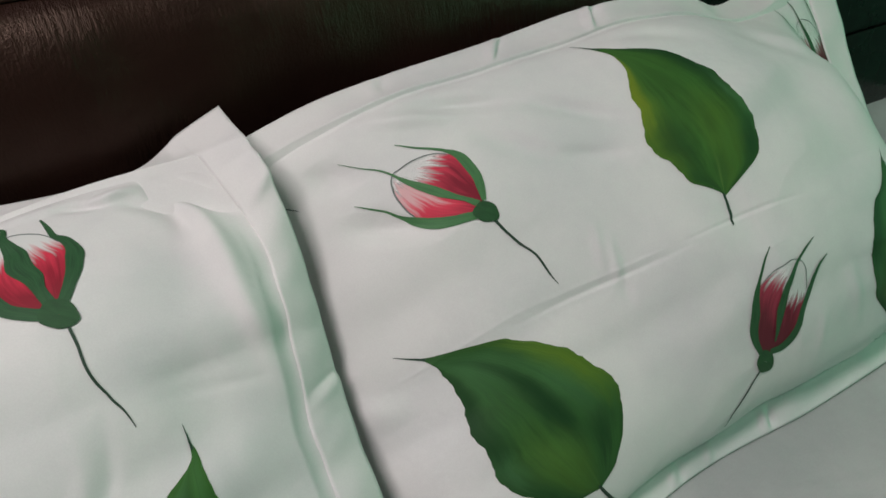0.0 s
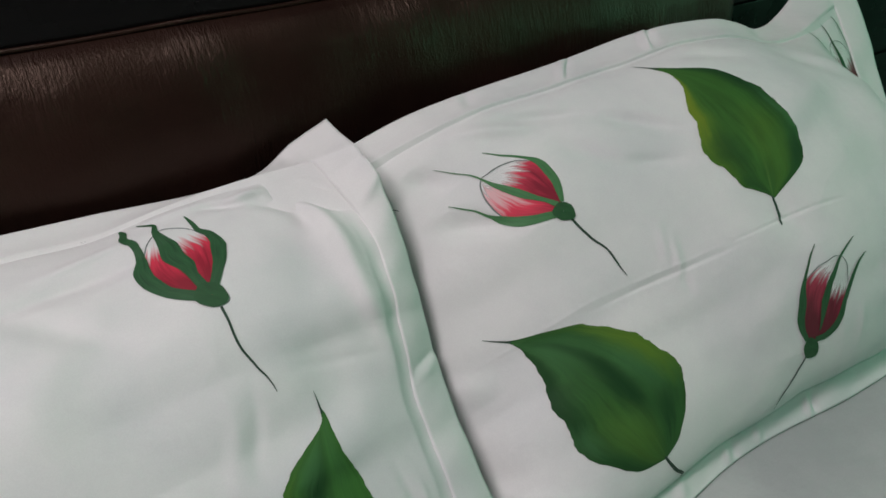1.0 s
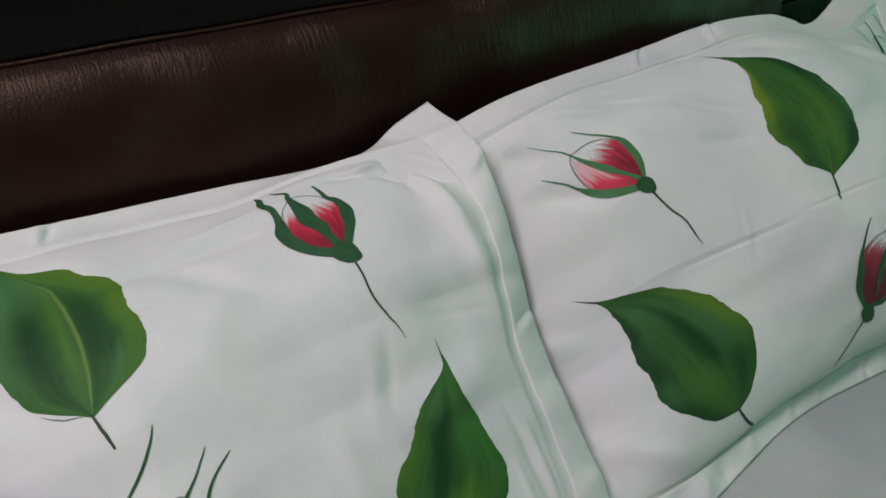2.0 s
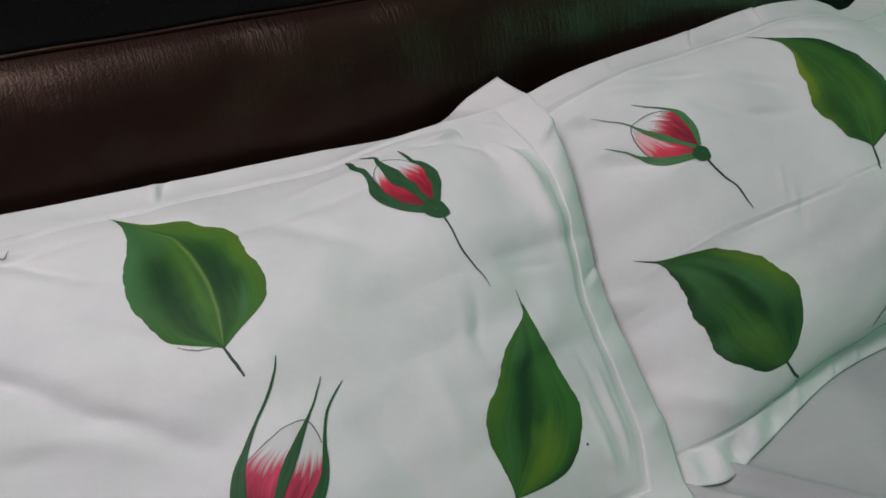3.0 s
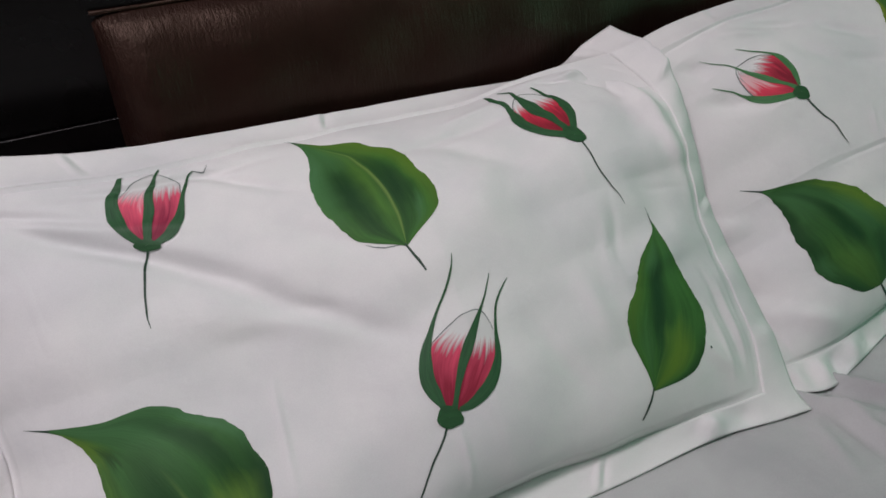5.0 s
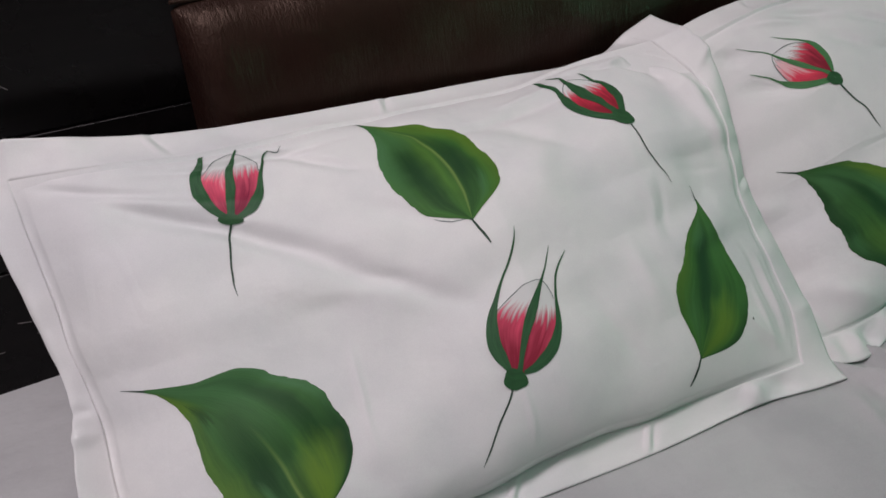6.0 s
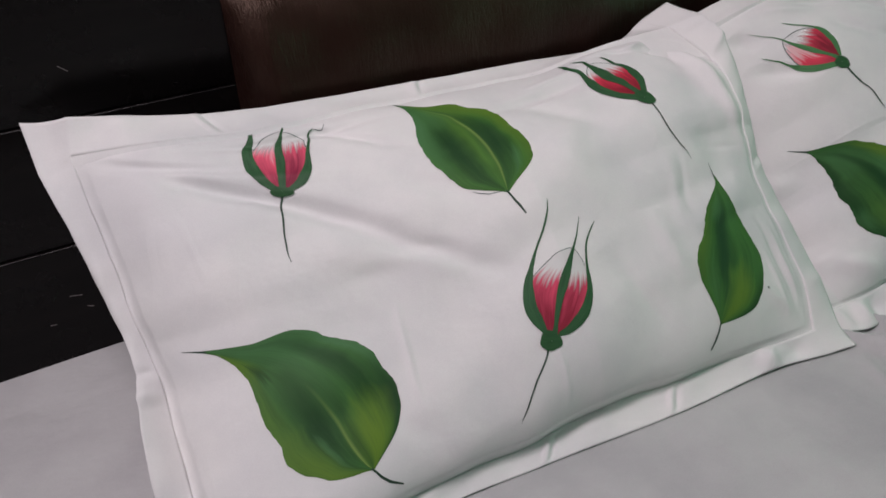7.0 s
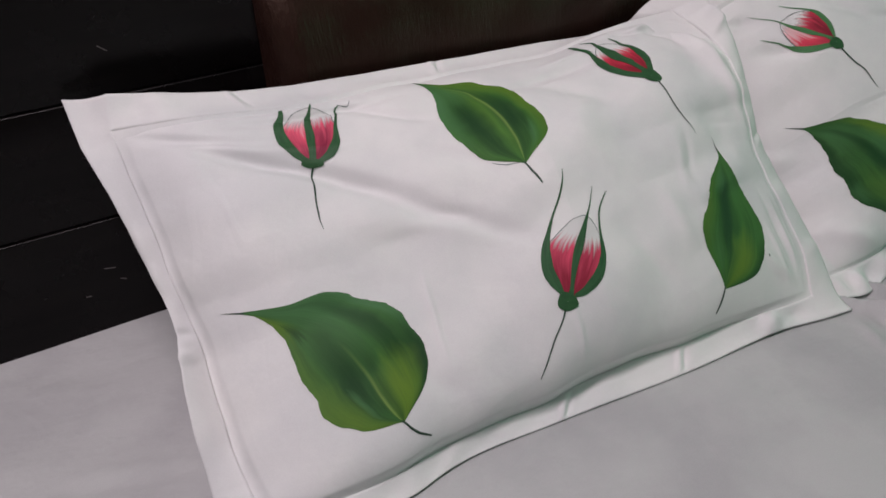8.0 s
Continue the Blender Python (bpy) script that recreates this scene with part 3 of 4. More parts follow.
PETAL_PINK = petal_paint("petal_paint_pink", (0.27, 0.008, 0.034), (0.74, 0.075, 0.15), (0.63, 0.62), (0.04, -0.02), 0.7)
PETAL_RED = petal_paint("petal_paint_red", (0.27, 0.006, 0.024), (0.76, 0.038, 0.085), (0.74, 0.70), (-0.04, -0.02), 0.85)
PETAL_PALE = petal_paint("petal_paint_pale", (0.24, 0.010, 0.045), (0.78, 0.095, 0.17), (0.68, 0.68), (0.22, -0.02), 0.6)
PETAL_TWO = petal_paint("petal_paint_two", (0.24, 0.005, 0.026), (0.78, 0.050, 0.10), (0.86, 0.70), (0.33, -0.12), 0.1)
PETAL_DARK = petal_paint("petal_paint_dark", (0.13, 0.006, 0.022), (0.44, 0.040, 0.085), (0.74, 0.60), (-0.06, -0.12), 0.15)


def plaster(name, a, b):
    m, nodes, links, bsdf = material(name)
    links.new(ramp(nodes, links, noise_node(nodes, links, 2.5, 5.0), [(0.3, a), (0.7, b)]), bsdf.inputs["Base Color"])
    bsdf.inputs["Roughness"].default_value = 0.85
    relief(nodes, links, bsdf, noise_node(nodes, links, 60.0, 4.0), 0.15, 0.002)
    return m


WALL_DARK = plaster("wall_paint_grey", (0.60, 0.61, 0.60), (0.66, 0.67, 0.66))
# for the unseen south wall: dark, to keep the headboard's reflections black
WALL_BROWN = plaster("wall_dark_for_reflections", (0.035, 0.026, 0.022), (0.055, 0.042, 0.034))
# unseen east wall, coloured green to bounce a green tint onto the bed
WALL_GREEN = plaster("wall_green_bounce", (0.16, 0.42, 0.29), (0.19, 0.47, 0.33))
CEILING = plaster("ceiling_paint", (0.76, 0.77, 0.76), (0.82, 0.82, 0.81))
FLOOR = plaster("floor_tiles", (0.30, 0.28, 0.26), (0.36, 0.34, 0.31))
LAMP_WHITE = plaster("lamp_plastic", (0.7, 0.7, 0.7), (0.75, 0.75, 0.75))


# ---- mesh helpers ----
def part(name, bm, mat, parent=None, label=""):
    me = bpy.data.meshes.new(name)
    bm.to_mesh(me)
    bm.free()
    me.materials.append(mat)
    ob = new(name, me)
    ob.parent = parent
    return tagged(ob, label)


def sheet_of(points, uv=None, close=False, flip=False):
    """A bmesh from a grid of places (rows x columns x 3), smooth, with an optional map."""
    rows, cols = points.shape[:2]
    bm = bmesh.new()
    vs = [bm.verts.new(p) for p in points.reshape(-1, 3)]
    layer = bm.loops.layers.uv.new("map") if uv is not None else None
    flat = uv.reshape(-1, 2) if uv is not None else None
    for i in range(rows - 1):
        for j in range(cols - 1):
            k = [i * cols + j, (i + 1) * cols + j, (i + 1) * cols + j + 1, i * cols + j + 1]
            if flip:
                k.reverse()
            f = bm.faces.new([vs[q] for q in k])
            f.smooth = True
            if layer:
                for loop, q in zip(f.loops, k):
                    loop[layer].uv = flat[q]
    return bm


def box(lo, hi, bevel=0.0, segments=2):
    bm = bmesh.new()
    bmesh.ops.create_cube(bm, size=1.0)
    lo, hi = Vector(lo), Vector(hi)
    for v in bm.verts:
        v.co = Vector((lo[i] + (v.co[i] + 0.5) * (hi[i] - lo[i]) for i in range(3)))
    if bevel:
        bmesh.ops.bevel(bm, geom=bm.edges[:], offset=bevel, segments=segments, affect="EDGES", profile=0.5)
        for f in bm.faces:
            f.smooth = True
    return bm


def hollow(name, place=(0, 0, 0)):
    ob = new(name)
    ob.location = place
    bpy.context.view_layer.update()
    return ob


# ---- the room ----
def room():
    for name, lo, hi, mat in (
        ("floor", (-2.4, -3.6, -0.1), (2.0, 0.2, 0.0), FLOOR),
        ("ceiling", (-2.4, -3.6, 2.75), (2.0, 0.2, 2.85), CEILING),
        ("wall_north", (-2.4, 0.1, 0.0), (2.0, 0.2, 2.75), WALL_DARK),
        # added behind the camera, dark so the lacquer has little to reflect
        ("wall_south", (-2.4, -3.7, 0.0), (2.0, -3.6, 2.75), WALL_BROWN),
        ("wall_west", (-2.5, -3.6, 0.0), (-2.4, 0.2, 2.75), WALL_DARK),
    ):
        tagged(part(name, box(lo, hi), mat), kind="structure")


room()


def east_wall():
    """Unseen wall, green for tinted bounce light, with a made-up window round the fill."""
    y0, y1, z0, z1 = FILL_WINDOW
    for lo, hi in (((2.0, -3.6, 0), (2.1, y0, 2.75)), ((2.0, y1, 0), (2.1, 0.2, 2.75)), ((2.0, y0, 0), (2.1, y1, z0)), ((2.0, y0, z1), (2.1, y1, 2.75))):
        tagged(part("wall_east", box(lo, hi), WALL_GREEN), kind="structure")
    win = tagged(new("added_window_1"), kind="structure")
    for lo, hi in (((2.03, y0, z0), (2.07, y0 + 0.05, z1)), ((2.03, y1 - 0.05, z0), (2.07, y1, z1)), ((2.03, y0 + 0.05, z0), (2.07, y1 - 0.05, z0 + 0.05)),
                   ((2.03, y0 + 0.05, z1 - 0.05), (2.07, y1 - 0.05, z1)), ((2.035, (y0 + y1) / 2 - 0.02, z0 + 0.05), (2.065, (y0 + y1) / 2 + 0.02, z1 - 0.05))):
        part("added_window_frame", box(lo, hi, 0.004), WOOD, win)


east_wall()

# ---- the bed ----
HEAD_LEFT, HEAD_RIGHT = -1.02, 1.30


def headboard():
    """Black boards with a leather cushion let into them."""
    thing = tagged(hollow("headboard", (0.14, 0.04, 0.0)), "black lacquered wooden headboard with brown leather cushion", "headboard")
    def under(ob):
        ob.parent = thing
        ob.matrix_parent_inverse = Matrix.Translation((-0.14, -0.04, 0.0))
        return ob
    levels = (0.0, 0.30, BED + 0.137, BED + 0.268, BED + 0.56)
    for a, b, proud in zip(levels, levels[1:], (0.006, 0.006, 0.003, 0.0)):
        under(part("board", box((HEAD_LEFT, -proud, a + 0.0006), (HEAD_RIGHT, 0.05, b - 0.0006), 0.0014, 3), WOOD, None))
    # short pale scratches in the lacquer
    for x, z, y, tilt, size in ((-0.590, 0.060, -0.0061, 25, 0.007), (-0.545, 0.315, -0.0001, 40, 0.010), (-0.63, 0.05, -0.0061, 5, 0.006), (-0.60, 0.078, -0.0061, 12, 0.012), (-0.66, 0.305, -0.0001, 8, 0.009)):
        bm = box((-size / 2, -0.0003, -0.0004), (size / 2, 0.0003, 0.0004))
        bmesh.ops.transform(bm, matrix=pose(x, y, BED + z, 0, tilt, 0), verts=bm.verts)
        under(part("scratch", bm, SCRATCH, None))
    under(part("cap", box((HEAD_LEFT - 0.02, -0.02, BED + 0.5615), (HEAD_RIGHT + 0.02, 0.07, BED + 0.60), 0.008, 3), WOOD, None))
    for x in (HEAD_LEFT - 0.06, HEAD_RIGHT + 0.002):
        under(part("post", box((x, -0.012, 0.0), (x + 0.058, 0.062, BED + 0.56), 0.006, 3), WOOD, None))
    # the cushion: a rounded bolster, full along its length and pinched at its ends
    x0, x1, z0, z1, deep = -0.392, 0.672, BED + 0.10, BED + 0.363, 0.052
    s = np.linspace(0, 1, 240)
    a = np.linspace(0, 1, 60)
    S, A = np.meshgrid(s, a, indexing="ij")
    ends = np.clip(np.minimum(S, 1 - S) * (x1 - x0) / 0.035, 0, 1)
    ends = np.sqrt(1 - (1 - ends) ** 2)
    up = np.clip(1 - np.abs(2 * A - 1) ** 2.2, 0, 1) ** 0.55
    squeeze = 0.94 + 0.06 * ends
    x = x0 + S * (x1 - x0)
    z = (z0 + z1) / 2 + (A - 0.5) * (z1 - z0) * squeeze
    dent = 0.0012 * np.sin(31 * S + 4 * A) * np.sin(9 * A) + 0.0010 * np.sin(67 * S)
    y = -0.001 - deep * up * (0.06 + 0.94 * ends) - dent * up * ends
    cushion = under(part("cushion", sheet_of(np.stack([x, y, z], -1)), LEATHER, None, "dark brown leatherette cushion"))
    # a thin piped edge along the cushion's top
    t = np.linspace(0, 2 * math.pi, 9)
    L = np.linspace(x0, x1, 120)
    P = np.stack([np.repeat(L[:, None], 9, 1), -0.003 + 0.0022 * np.cos(t)[None] + 0 * L[:, None], z1 + 0.001 + 0.0022 * np.sin(t)[None] + 0.0006 * np.sin(40 * L)[:, None]], -1)
    piping = part("piping", sheet_of(P), LEATHER, None)
    piping.parent = cushion
    piping.matrix_parent_inverse = Matrix.Identity(4)


headboard()


def mattress():
    thing = tagged(hollow("bed", (0.14, -1.0, 0.0)), "bed base with a thick mattress under a white sheet", "bed")
    m = Matrix.Translation((-0.14, 1.0, 0.0))
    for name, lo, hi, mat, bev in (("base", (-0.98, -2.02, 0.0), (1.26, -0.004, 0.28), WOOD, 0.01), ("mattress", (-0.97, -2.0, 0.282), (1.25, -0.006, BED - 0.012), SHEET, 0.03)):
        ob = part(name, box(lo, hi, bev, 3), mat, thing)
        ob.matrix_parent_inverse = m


mattress()


def bed_sheet():
    """The white sheet over the mattress: flat, with drawn folds fanning out from the pillows' corner."""
    x = np.linspace(-0.99, 1.27, 420)
    y = np.concatenate([np.linspace(-2.02, -0.95, 60, endpoint=False), np.linspace(-0.95, -0.003, 240)])
    X, Y = np.meshgrid(x, y, indexing="ij")
    Z = np.zeros_like(X)
    def fold(a, b, wide, high):
        return ridge(X, Y, a, b, wide, high)
    for a, b, w, h in (
        ((0.03, -0.28), (0.27, -0.60), 0.007, 0.010), ((0.06, -0.28), (0.33, -0.58), 0.007, 0.011), ((0.05, -0.28), (0.31, -0.60), 0.006, -0.006), ((0.15, -0.40), (0.42, -0.70), 0.014, -0.004),
        ((0.13, -0.42), (0.20, -0.60), 0.010, 0.004), ((0.24, -0.42), (0.46, -0.56), 0.012, 0.003), ((-0.10, -0.46), (0.05, -0.62), 0.02, 0.002),
        ((-0.9, -0.10), (-0.6, -0.24), 0.016, 0.002), ((-0.85, -0.20), (-0.58, -0.30), 0.012, 0.0015), ((-0.8, -0.02), (-0.62, -0.12), 0.012, 0.0015),
        ((-0.6, -0.5), (-0.3, -0.62), 0.03, 0.002), ((0.5, -0.45), (0.9, -0.6), 0.03, 0.003), ((0.42, -0.42), (0.62, -0.50), 0.010, 0.002),
        ((0.85, -0.1), (1.2, -0.3), 0.02, 0.003),
        ((-0.722, -0.206), (-0.568, -0.257), 0.010, 0.0045), ((-0.723, -0.216), (-0.570, -0.266), 0.012, -0.0030), ((-0.640, -0.070), (-0.560, -0.065), 0.012, 0.0020), ((-0.723, -0.059), (-0.601, -0.083), 0.020, -0.0020), ((-0.671, -0.155), (-0.572, -0.161), 0.015, 0.0020),
        ((0.150, -0.412), (0.163, -0.523), 0.007, 0.0080), ((0.142, -0.421), (0.136, -0.519), 0.006, -0.0050), ((0.119, -0.430), (0.095, -0.510), 0.008, 0.0040), ((0.165, -0.420), (0.198, -0.501), 0.008, 0.0040),
    ):
        Z += fold(a, b, w, h)
    Z += 0.0009 * np.sin(9 * X + 6 * Y) * np.sin(11 * Y - 3 * X) + 0.0005 * np.sin(31 * X - 12 * Y) * np.sin(23 * Y + 5 * X)
    Z = np.maximum(Z, -0.004)
    edge = np.clip((Y + 2.0) / 0.03, 0, 1)
    Z = Z - 0.02 * (1 - edge)
    Z += BED - 0.0005
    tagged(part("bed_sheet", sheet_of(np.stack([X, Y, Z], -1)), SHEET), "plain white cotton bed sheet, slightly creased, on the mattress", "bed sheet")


bed_sheet()

# ---- the painted pillows ----
LONG, TALL = 0.645, 0.43     # one unit of the seam along and up, in metres
LIFT = 0.0004


def smooth_line(points, n):
    """n places on a smooth line through the given ones (rows of two)."""
    p = np.array(points, float)
    k = np.concatenate([[0], np.cumsum(np.hypot(*np.diff(p, axis=0).T))])
    p3 = np.concatenate([p, np.zeros((len(p), 1))], 1)
    q = curve(np.concatenate([k[:, None], p3], 1))(np.linspace(0, k[-1], n))[:, :2]
    f = np.linspace(0, 1, n)
    shake = np.stack([np.sin(17 * f + 90 * p[0, 0]), np.sin(23 * f + 70 * p[0, 1])], 1) * 0.0004
    return q + shake * np.sin(math.pi * f)[:, None] * min(1.0, k[-1] / 0.09)


def on_cloth(cloth, flat, up):
    """Places on the cloth from flat metres."""
    u = np.clip(flat[..., 0] / LONG, 0.004, 0.996)
    v = np.clip(flat[..., 1] / TALL, 0.004, 0.996)
    return cloth.at(u, v, up) + np.array([0, 0, BED])


def ribbon(cloth, line, widths, up, across=3):
    """A brush stroke along a line in flat metres, with its half-width at even steps."""
    n = len(line)
    d = np.gradient(line, axis=0)
    d = d / np.linalg.norm(d, axis=1, keepdims=True)
    side = np.stack([-d[:, 1], d[:, 0]], 1)
    w = np.interp(np.linspace(0, 1, n), np.linspace(0, 1, len(widths)), widths)
    t = np.linspace(-1, 1, across)
    flat = line[:, None] + side[:, None] * (w[:, None] * t[None])[..., None]
    uv = np.stack(np.meshgrid(np.linspace(0, 1, n), (t + 1) / 2, indexing="ij"), -1)
    return sheet_of(on_cloth(cloth, flat, up), uv, flip=True)


def metres(*pairs):
    return np.array(pairs, float) * (LONG, TALL)


def drawn(cloth, flat, uv, up):
    """A painted patch on the cloth from flat metres, facing out."""
    a, b = flat[len(flat) // 2, 1] - flat[len(flat) // 2, 0], flat[len(flat) // 2 + 1, 0] - flat[len(flat) // 2, 0]
    return sheet_of(on_cloth(cloth, flat, up), uv, flip=bool(a[0] * b[1] - a[1] * b[0] > 0))


def stroke(cloth, rows, up, n=40, across=5):
    """A brush stroke through rows of (along, up, half-width), in millimetres on the cloth."""
    rows = np.array(rows, float) / 1000
    line = smooth_line(rows[:, :2], n)
    k = np.concatenate([[0], np.cumsum(np.hypot(*np.diff(rows[:, :2], axis=0).T))])
    return ribbon(cloth, line, np.interp(np.linspace(0, k[-1], n), k, rows[:, 2]), up, across)


STATIONS = (0, .03, .08, .15, .23, .31, .39, .47, .55, .63, .71, .79, .86, .92, .97, 1)


def painted_leaf(cloth, thing, paint, label, tip, base, bend, end, one, other, vein):
    """A leaf in millimetres on the cloth: its tip, base and stalk, and how far its two margins and its midrib lie from the line between tip and base."""
    T, B, K, S = (np.array(p, float) / 1000 for p in (tip, base, bend, end))
    ax = (B - T) / np.linalg.norm(B - T)
    pe = np.array([-ax[1], ax[0]])
    n, half = 110, 22
    s = 0.5 - 0.5 * np.cos(np.linspace(0, math.pi, n))
    wob = (0.0004 * np.sin(s * 61 + 30 * T[0]) + 0.0003 * np.sin(s * 127 + 17 * T[1])) * np.sin(s * math.pi)
    a, b, v = (curve([(k, w / 1000, 0, 0) for k, w in zip(STATIONS, (0, *row, 0))])(s)[:, 0] for row in (one, other, vein))
    a, b = a + wob, b + wob[::-1]
    v = np.clip(v, b + 0.1 * (a - b), a - 0.1 * (a - b))
    t = np.linspace(0, 1, half)
    w = np.concatenate([b[:, None] * (1 - t) + v[:, None] * t, (v[:, None] * (1 - t) + a[:, None] * t)[:, 1:]], 1)
    flat = T + ax * (s * np.linalg.norm(B - T))[:, None, None] + pe * w[..., None]
    uv = np.stack(np.meshgrid(s, np.concatenate([t / 2, 0.5 + t[1:] / 2]), indexing="ij"), -1)
    leaf = part("painted_leaf", drawn(cloth, flat, uv, LIFT), paint, thing, label)
    part("stalk", ribbon(cloth, smooth_line([B - ax * 0.003, K, S], 18), (0.0008, 0.0011, 0.0012, 0.0007), LIFT * 1.4), STALK, leaf)
    lead = ax * 0.08 * np.linalg.norm(B - T) + pe * (one[1] + other[1]) / 2000
    lead = lead / np.linalg.norm(lead)
    part("tip_stroke", ribbon(cloth, smooth_line([T - lead * 0.011, T, T + lead * 0.008], 12), (0.0001, 0.0005, 0.0009), LIFT * 1.4), STALK, leaf)
    return leaf


def painted_bud(cloth, thing, paint, green, label, knob, left, middle, right, pencil, stalk):
    """A rosebud in millimetres on the cloth: two petals inside a pencilled outline, three sepals, a calyx and a stalk.
    knob: the calyx's centre and its two half-axes; the sepals are rows for stroke()."""
    outline = np.array(pencil, float) / 1000
    top = len(outline) // 2
    hip = np.array(knob[0], float) / 1000

    def side(sepal, way):
        line = np.array(sepal, float)[:, :2] / 1000
        near = int(np.argmin(np.hypot(*(line - way[0]).T)))
        return smooth_line(np.concatenate([[hip], line[1:near], way]), 48)

    a, b = side(left, outline[:top + 1]), side(right, outline[:top - 1:-1])
    line = np.array(middle, float)[:, :2] / 1000
    near = max(2, int(np.argmin(np.hypot(*(line - outline[top]).T))))
    c = smooth_line(np.concatenate([[hip], line[1:near], [outline[top]]]), 48)
    t = np.linspace(0, 1, 14)[None, :, None]
    flat = np.concatenate([a[:, None] * (1 - t) + c[:, None] * t, (c[:, None] * (1 - t) + b[:, None] * t)[:, 1:]], 1)
    uv = np.stack(np.meshgrid(np.linspace(0, 1, 48), np.linspace(0, 1, 27), indexing="ij"), -1)
    bud = part("painted_bud", drawn(cloth, flat, uv, LIFT), paint, thing, label)
    part("pencil_outline", ribbon(cloth, smooth_line(outline, 60), (0.0003, 0.0005, 0.0004, 0.0005, 0.0003), LIFT * 1.3), PENCIL, bud)
    for k, sepal in enumerate((left, right, middle)):
        part("sepal", stroke(cloth, sepal, LIFT * (1.8 + 0.25 * k), 60), green, bud)
    part("stalk", ribbon(cloth, smooth_line(np.array(stalk, float) / 1000, 40), (0.0009, 0.0008, 0.0008, 0.0007, 0.0007, 0.0002), LIFT * 1.4), STALK, bud)
    R, Q = np.meshgrid(np.linspace(0.02, 1, 7), np.linspace(0, 2 * math.pi, 33), indexing="ij")
    wob = R * (1 + 0.05 * np.sin(3 * Q + 1) + 0.03 * np.sin(5 * Q + hip[0] * 40))
    p, q = (np.array(k, float) / 1000 for k in knob[1:])
    flat = hip + p * (wob * np.cos(Q))[..., None] + q * (wob * np.sin(Q))[..., None]
    part("calyx", drawn(cloth, flat, np.stack([0.2 * R * np.cos(Q), 0.2 * R * np.sin(Q)], -1), LIFT * 2.8), CALYX, bud)
    return bud


def pillow(cloth, label):
    """A stuffed pillowcase: painted front, back, flange, and the stitching along its seam."""
    u, v = np.meshgrid(np.linspace(0, 1, 420), np.linspace(0, 1, 300), indexing="ij")
    front = cloth.body(u, v) + np.array([0, 0, BED])
    thing = tagged(new("pillow"), label, "pillow", "pillows on the bed")
    part("front", sheet_of(front), COTTON, thing)
    u, v = np.meshgrid(np.linspace(0, 1, 80), np.linspace(0, 1, 60), indexing="ij")
    part("back", sheet_of(cloth.body(u, v, -1) + np.array([0, 0, BED]), flip=True), COTTON, thing)
    s = np.linspace(0, 1, 420)
    w = np.linspace(0, 1, 13)
    S, W = np.meshgrid(s, w, indexing="ij")
    rim = bmesh.new()

    def join(bm):
        me = bpy.data.meshes.new("piece")
        bm.to_mesh(me)
        bm.free()
        rim.from_mesh(me)
        bpy.data.meshes.remove(me)

    for side in range(4):
        join(sheet_of(cloth.flange(side, S, W) + np.array([0, 0, BED])))
    # the four mitred corners of the flange
    for n, (a, b, i, j) in enumerate(((0, 2, 0, 0), (0, 3, 1, 0), (1, 2, 0, 1), (1, 3, 1, 1))):
        e = np.linspace(0, 1, 13)
        seam = (cloth.bottom, cloth.top)[a](float(i))
        pa = cloth.flange(a, np.full(13, float(i)), e)
        pb = cloth.flange(b, np.full(13, float(j)), e)
        A, B = np.meshgrid(e, e, indexing="ij")
        far = cloth.corners[n]
        P = pa[:, None] + pb[None] - seam + (A * B)[..., None] * (far - pa[-1] - pb[-1] + seam)
        join(sheet_of(P + np.array([0, 0, BED])))
    bmesh.ops.remove_doubles(rim, verts=rim.verts, dist=2e-5)
    bmesh.ops.recalc_face_normals(rim, faces=rim.faces)
    flange = part("flange", rim, COTTON, thing)
    solid = flange.modifiers.new("cloth", "SOLIDIFY")
    solid.thickness, solid.offset = 0.0015, 0.0
    # stitches: short raised dashes just outside the seam
    bm = bmesh.new()
    for side in range(4):
        count = 170 if side < 2 else 105
        for k in range(count):
            a = (k + 0.25) / count
            g = np.array([a, a + 0.55 / count])
            lo = cloth.flange(side, g, np.array([0.06, 0.06])) + np.array([0, 0, BED])
            hi = cloth.flange(side, g, np.array([0.10, 0.10])) + np.array([0, 0, BED])
            out = np.cross(lo[1] - lo[0], hi[0] - lo[0])
            out = out / np.linalg.norm(out) * (1 if side in (0, 3) else -1)
            lift = out * 0.0015
            bm.faces.new([bm.verts.new(q + lift) for q in (lo[0], lo[1], hi[1], hi[0])])
    tagged(part("stitching", bm, THREAD, thing), kind="stuff")
    return thing


LEFT = pillow(LEFT_CLOTH, "plump white cotton pillow with hand-painted pink rosebuds and green leaves")
painted_leaf(LEFT_CLOTH, LEFT, LEAF_FRESH, "light green painted leaf with a pale curved vein",
    tip=(296.1, 421.2), base=(329.0, 253.3), bend=(331.9, 237.9), end=(335.3, 218.5),
    one=(3.0, 8.0, 17.7, 40.2, 45.3, 56.6, 60.0, 57.1, 53.6, 54.8, 53.5, 49.3, 39.9, 12.4),
    other=(-0.3, -0.7, -3.2, -8.7, -17.2, -26.5, -32.6, -37.1, -39.8, -37.5, -34.5, -29.9, -17.3, -5.3),
    vein=(2.0, 5.2, 9.6, 15.4, 22.0, 21.6, 20.9, 19.5, 17.7, 15.5, 12.4, 9.4, 5.5, 2.1))
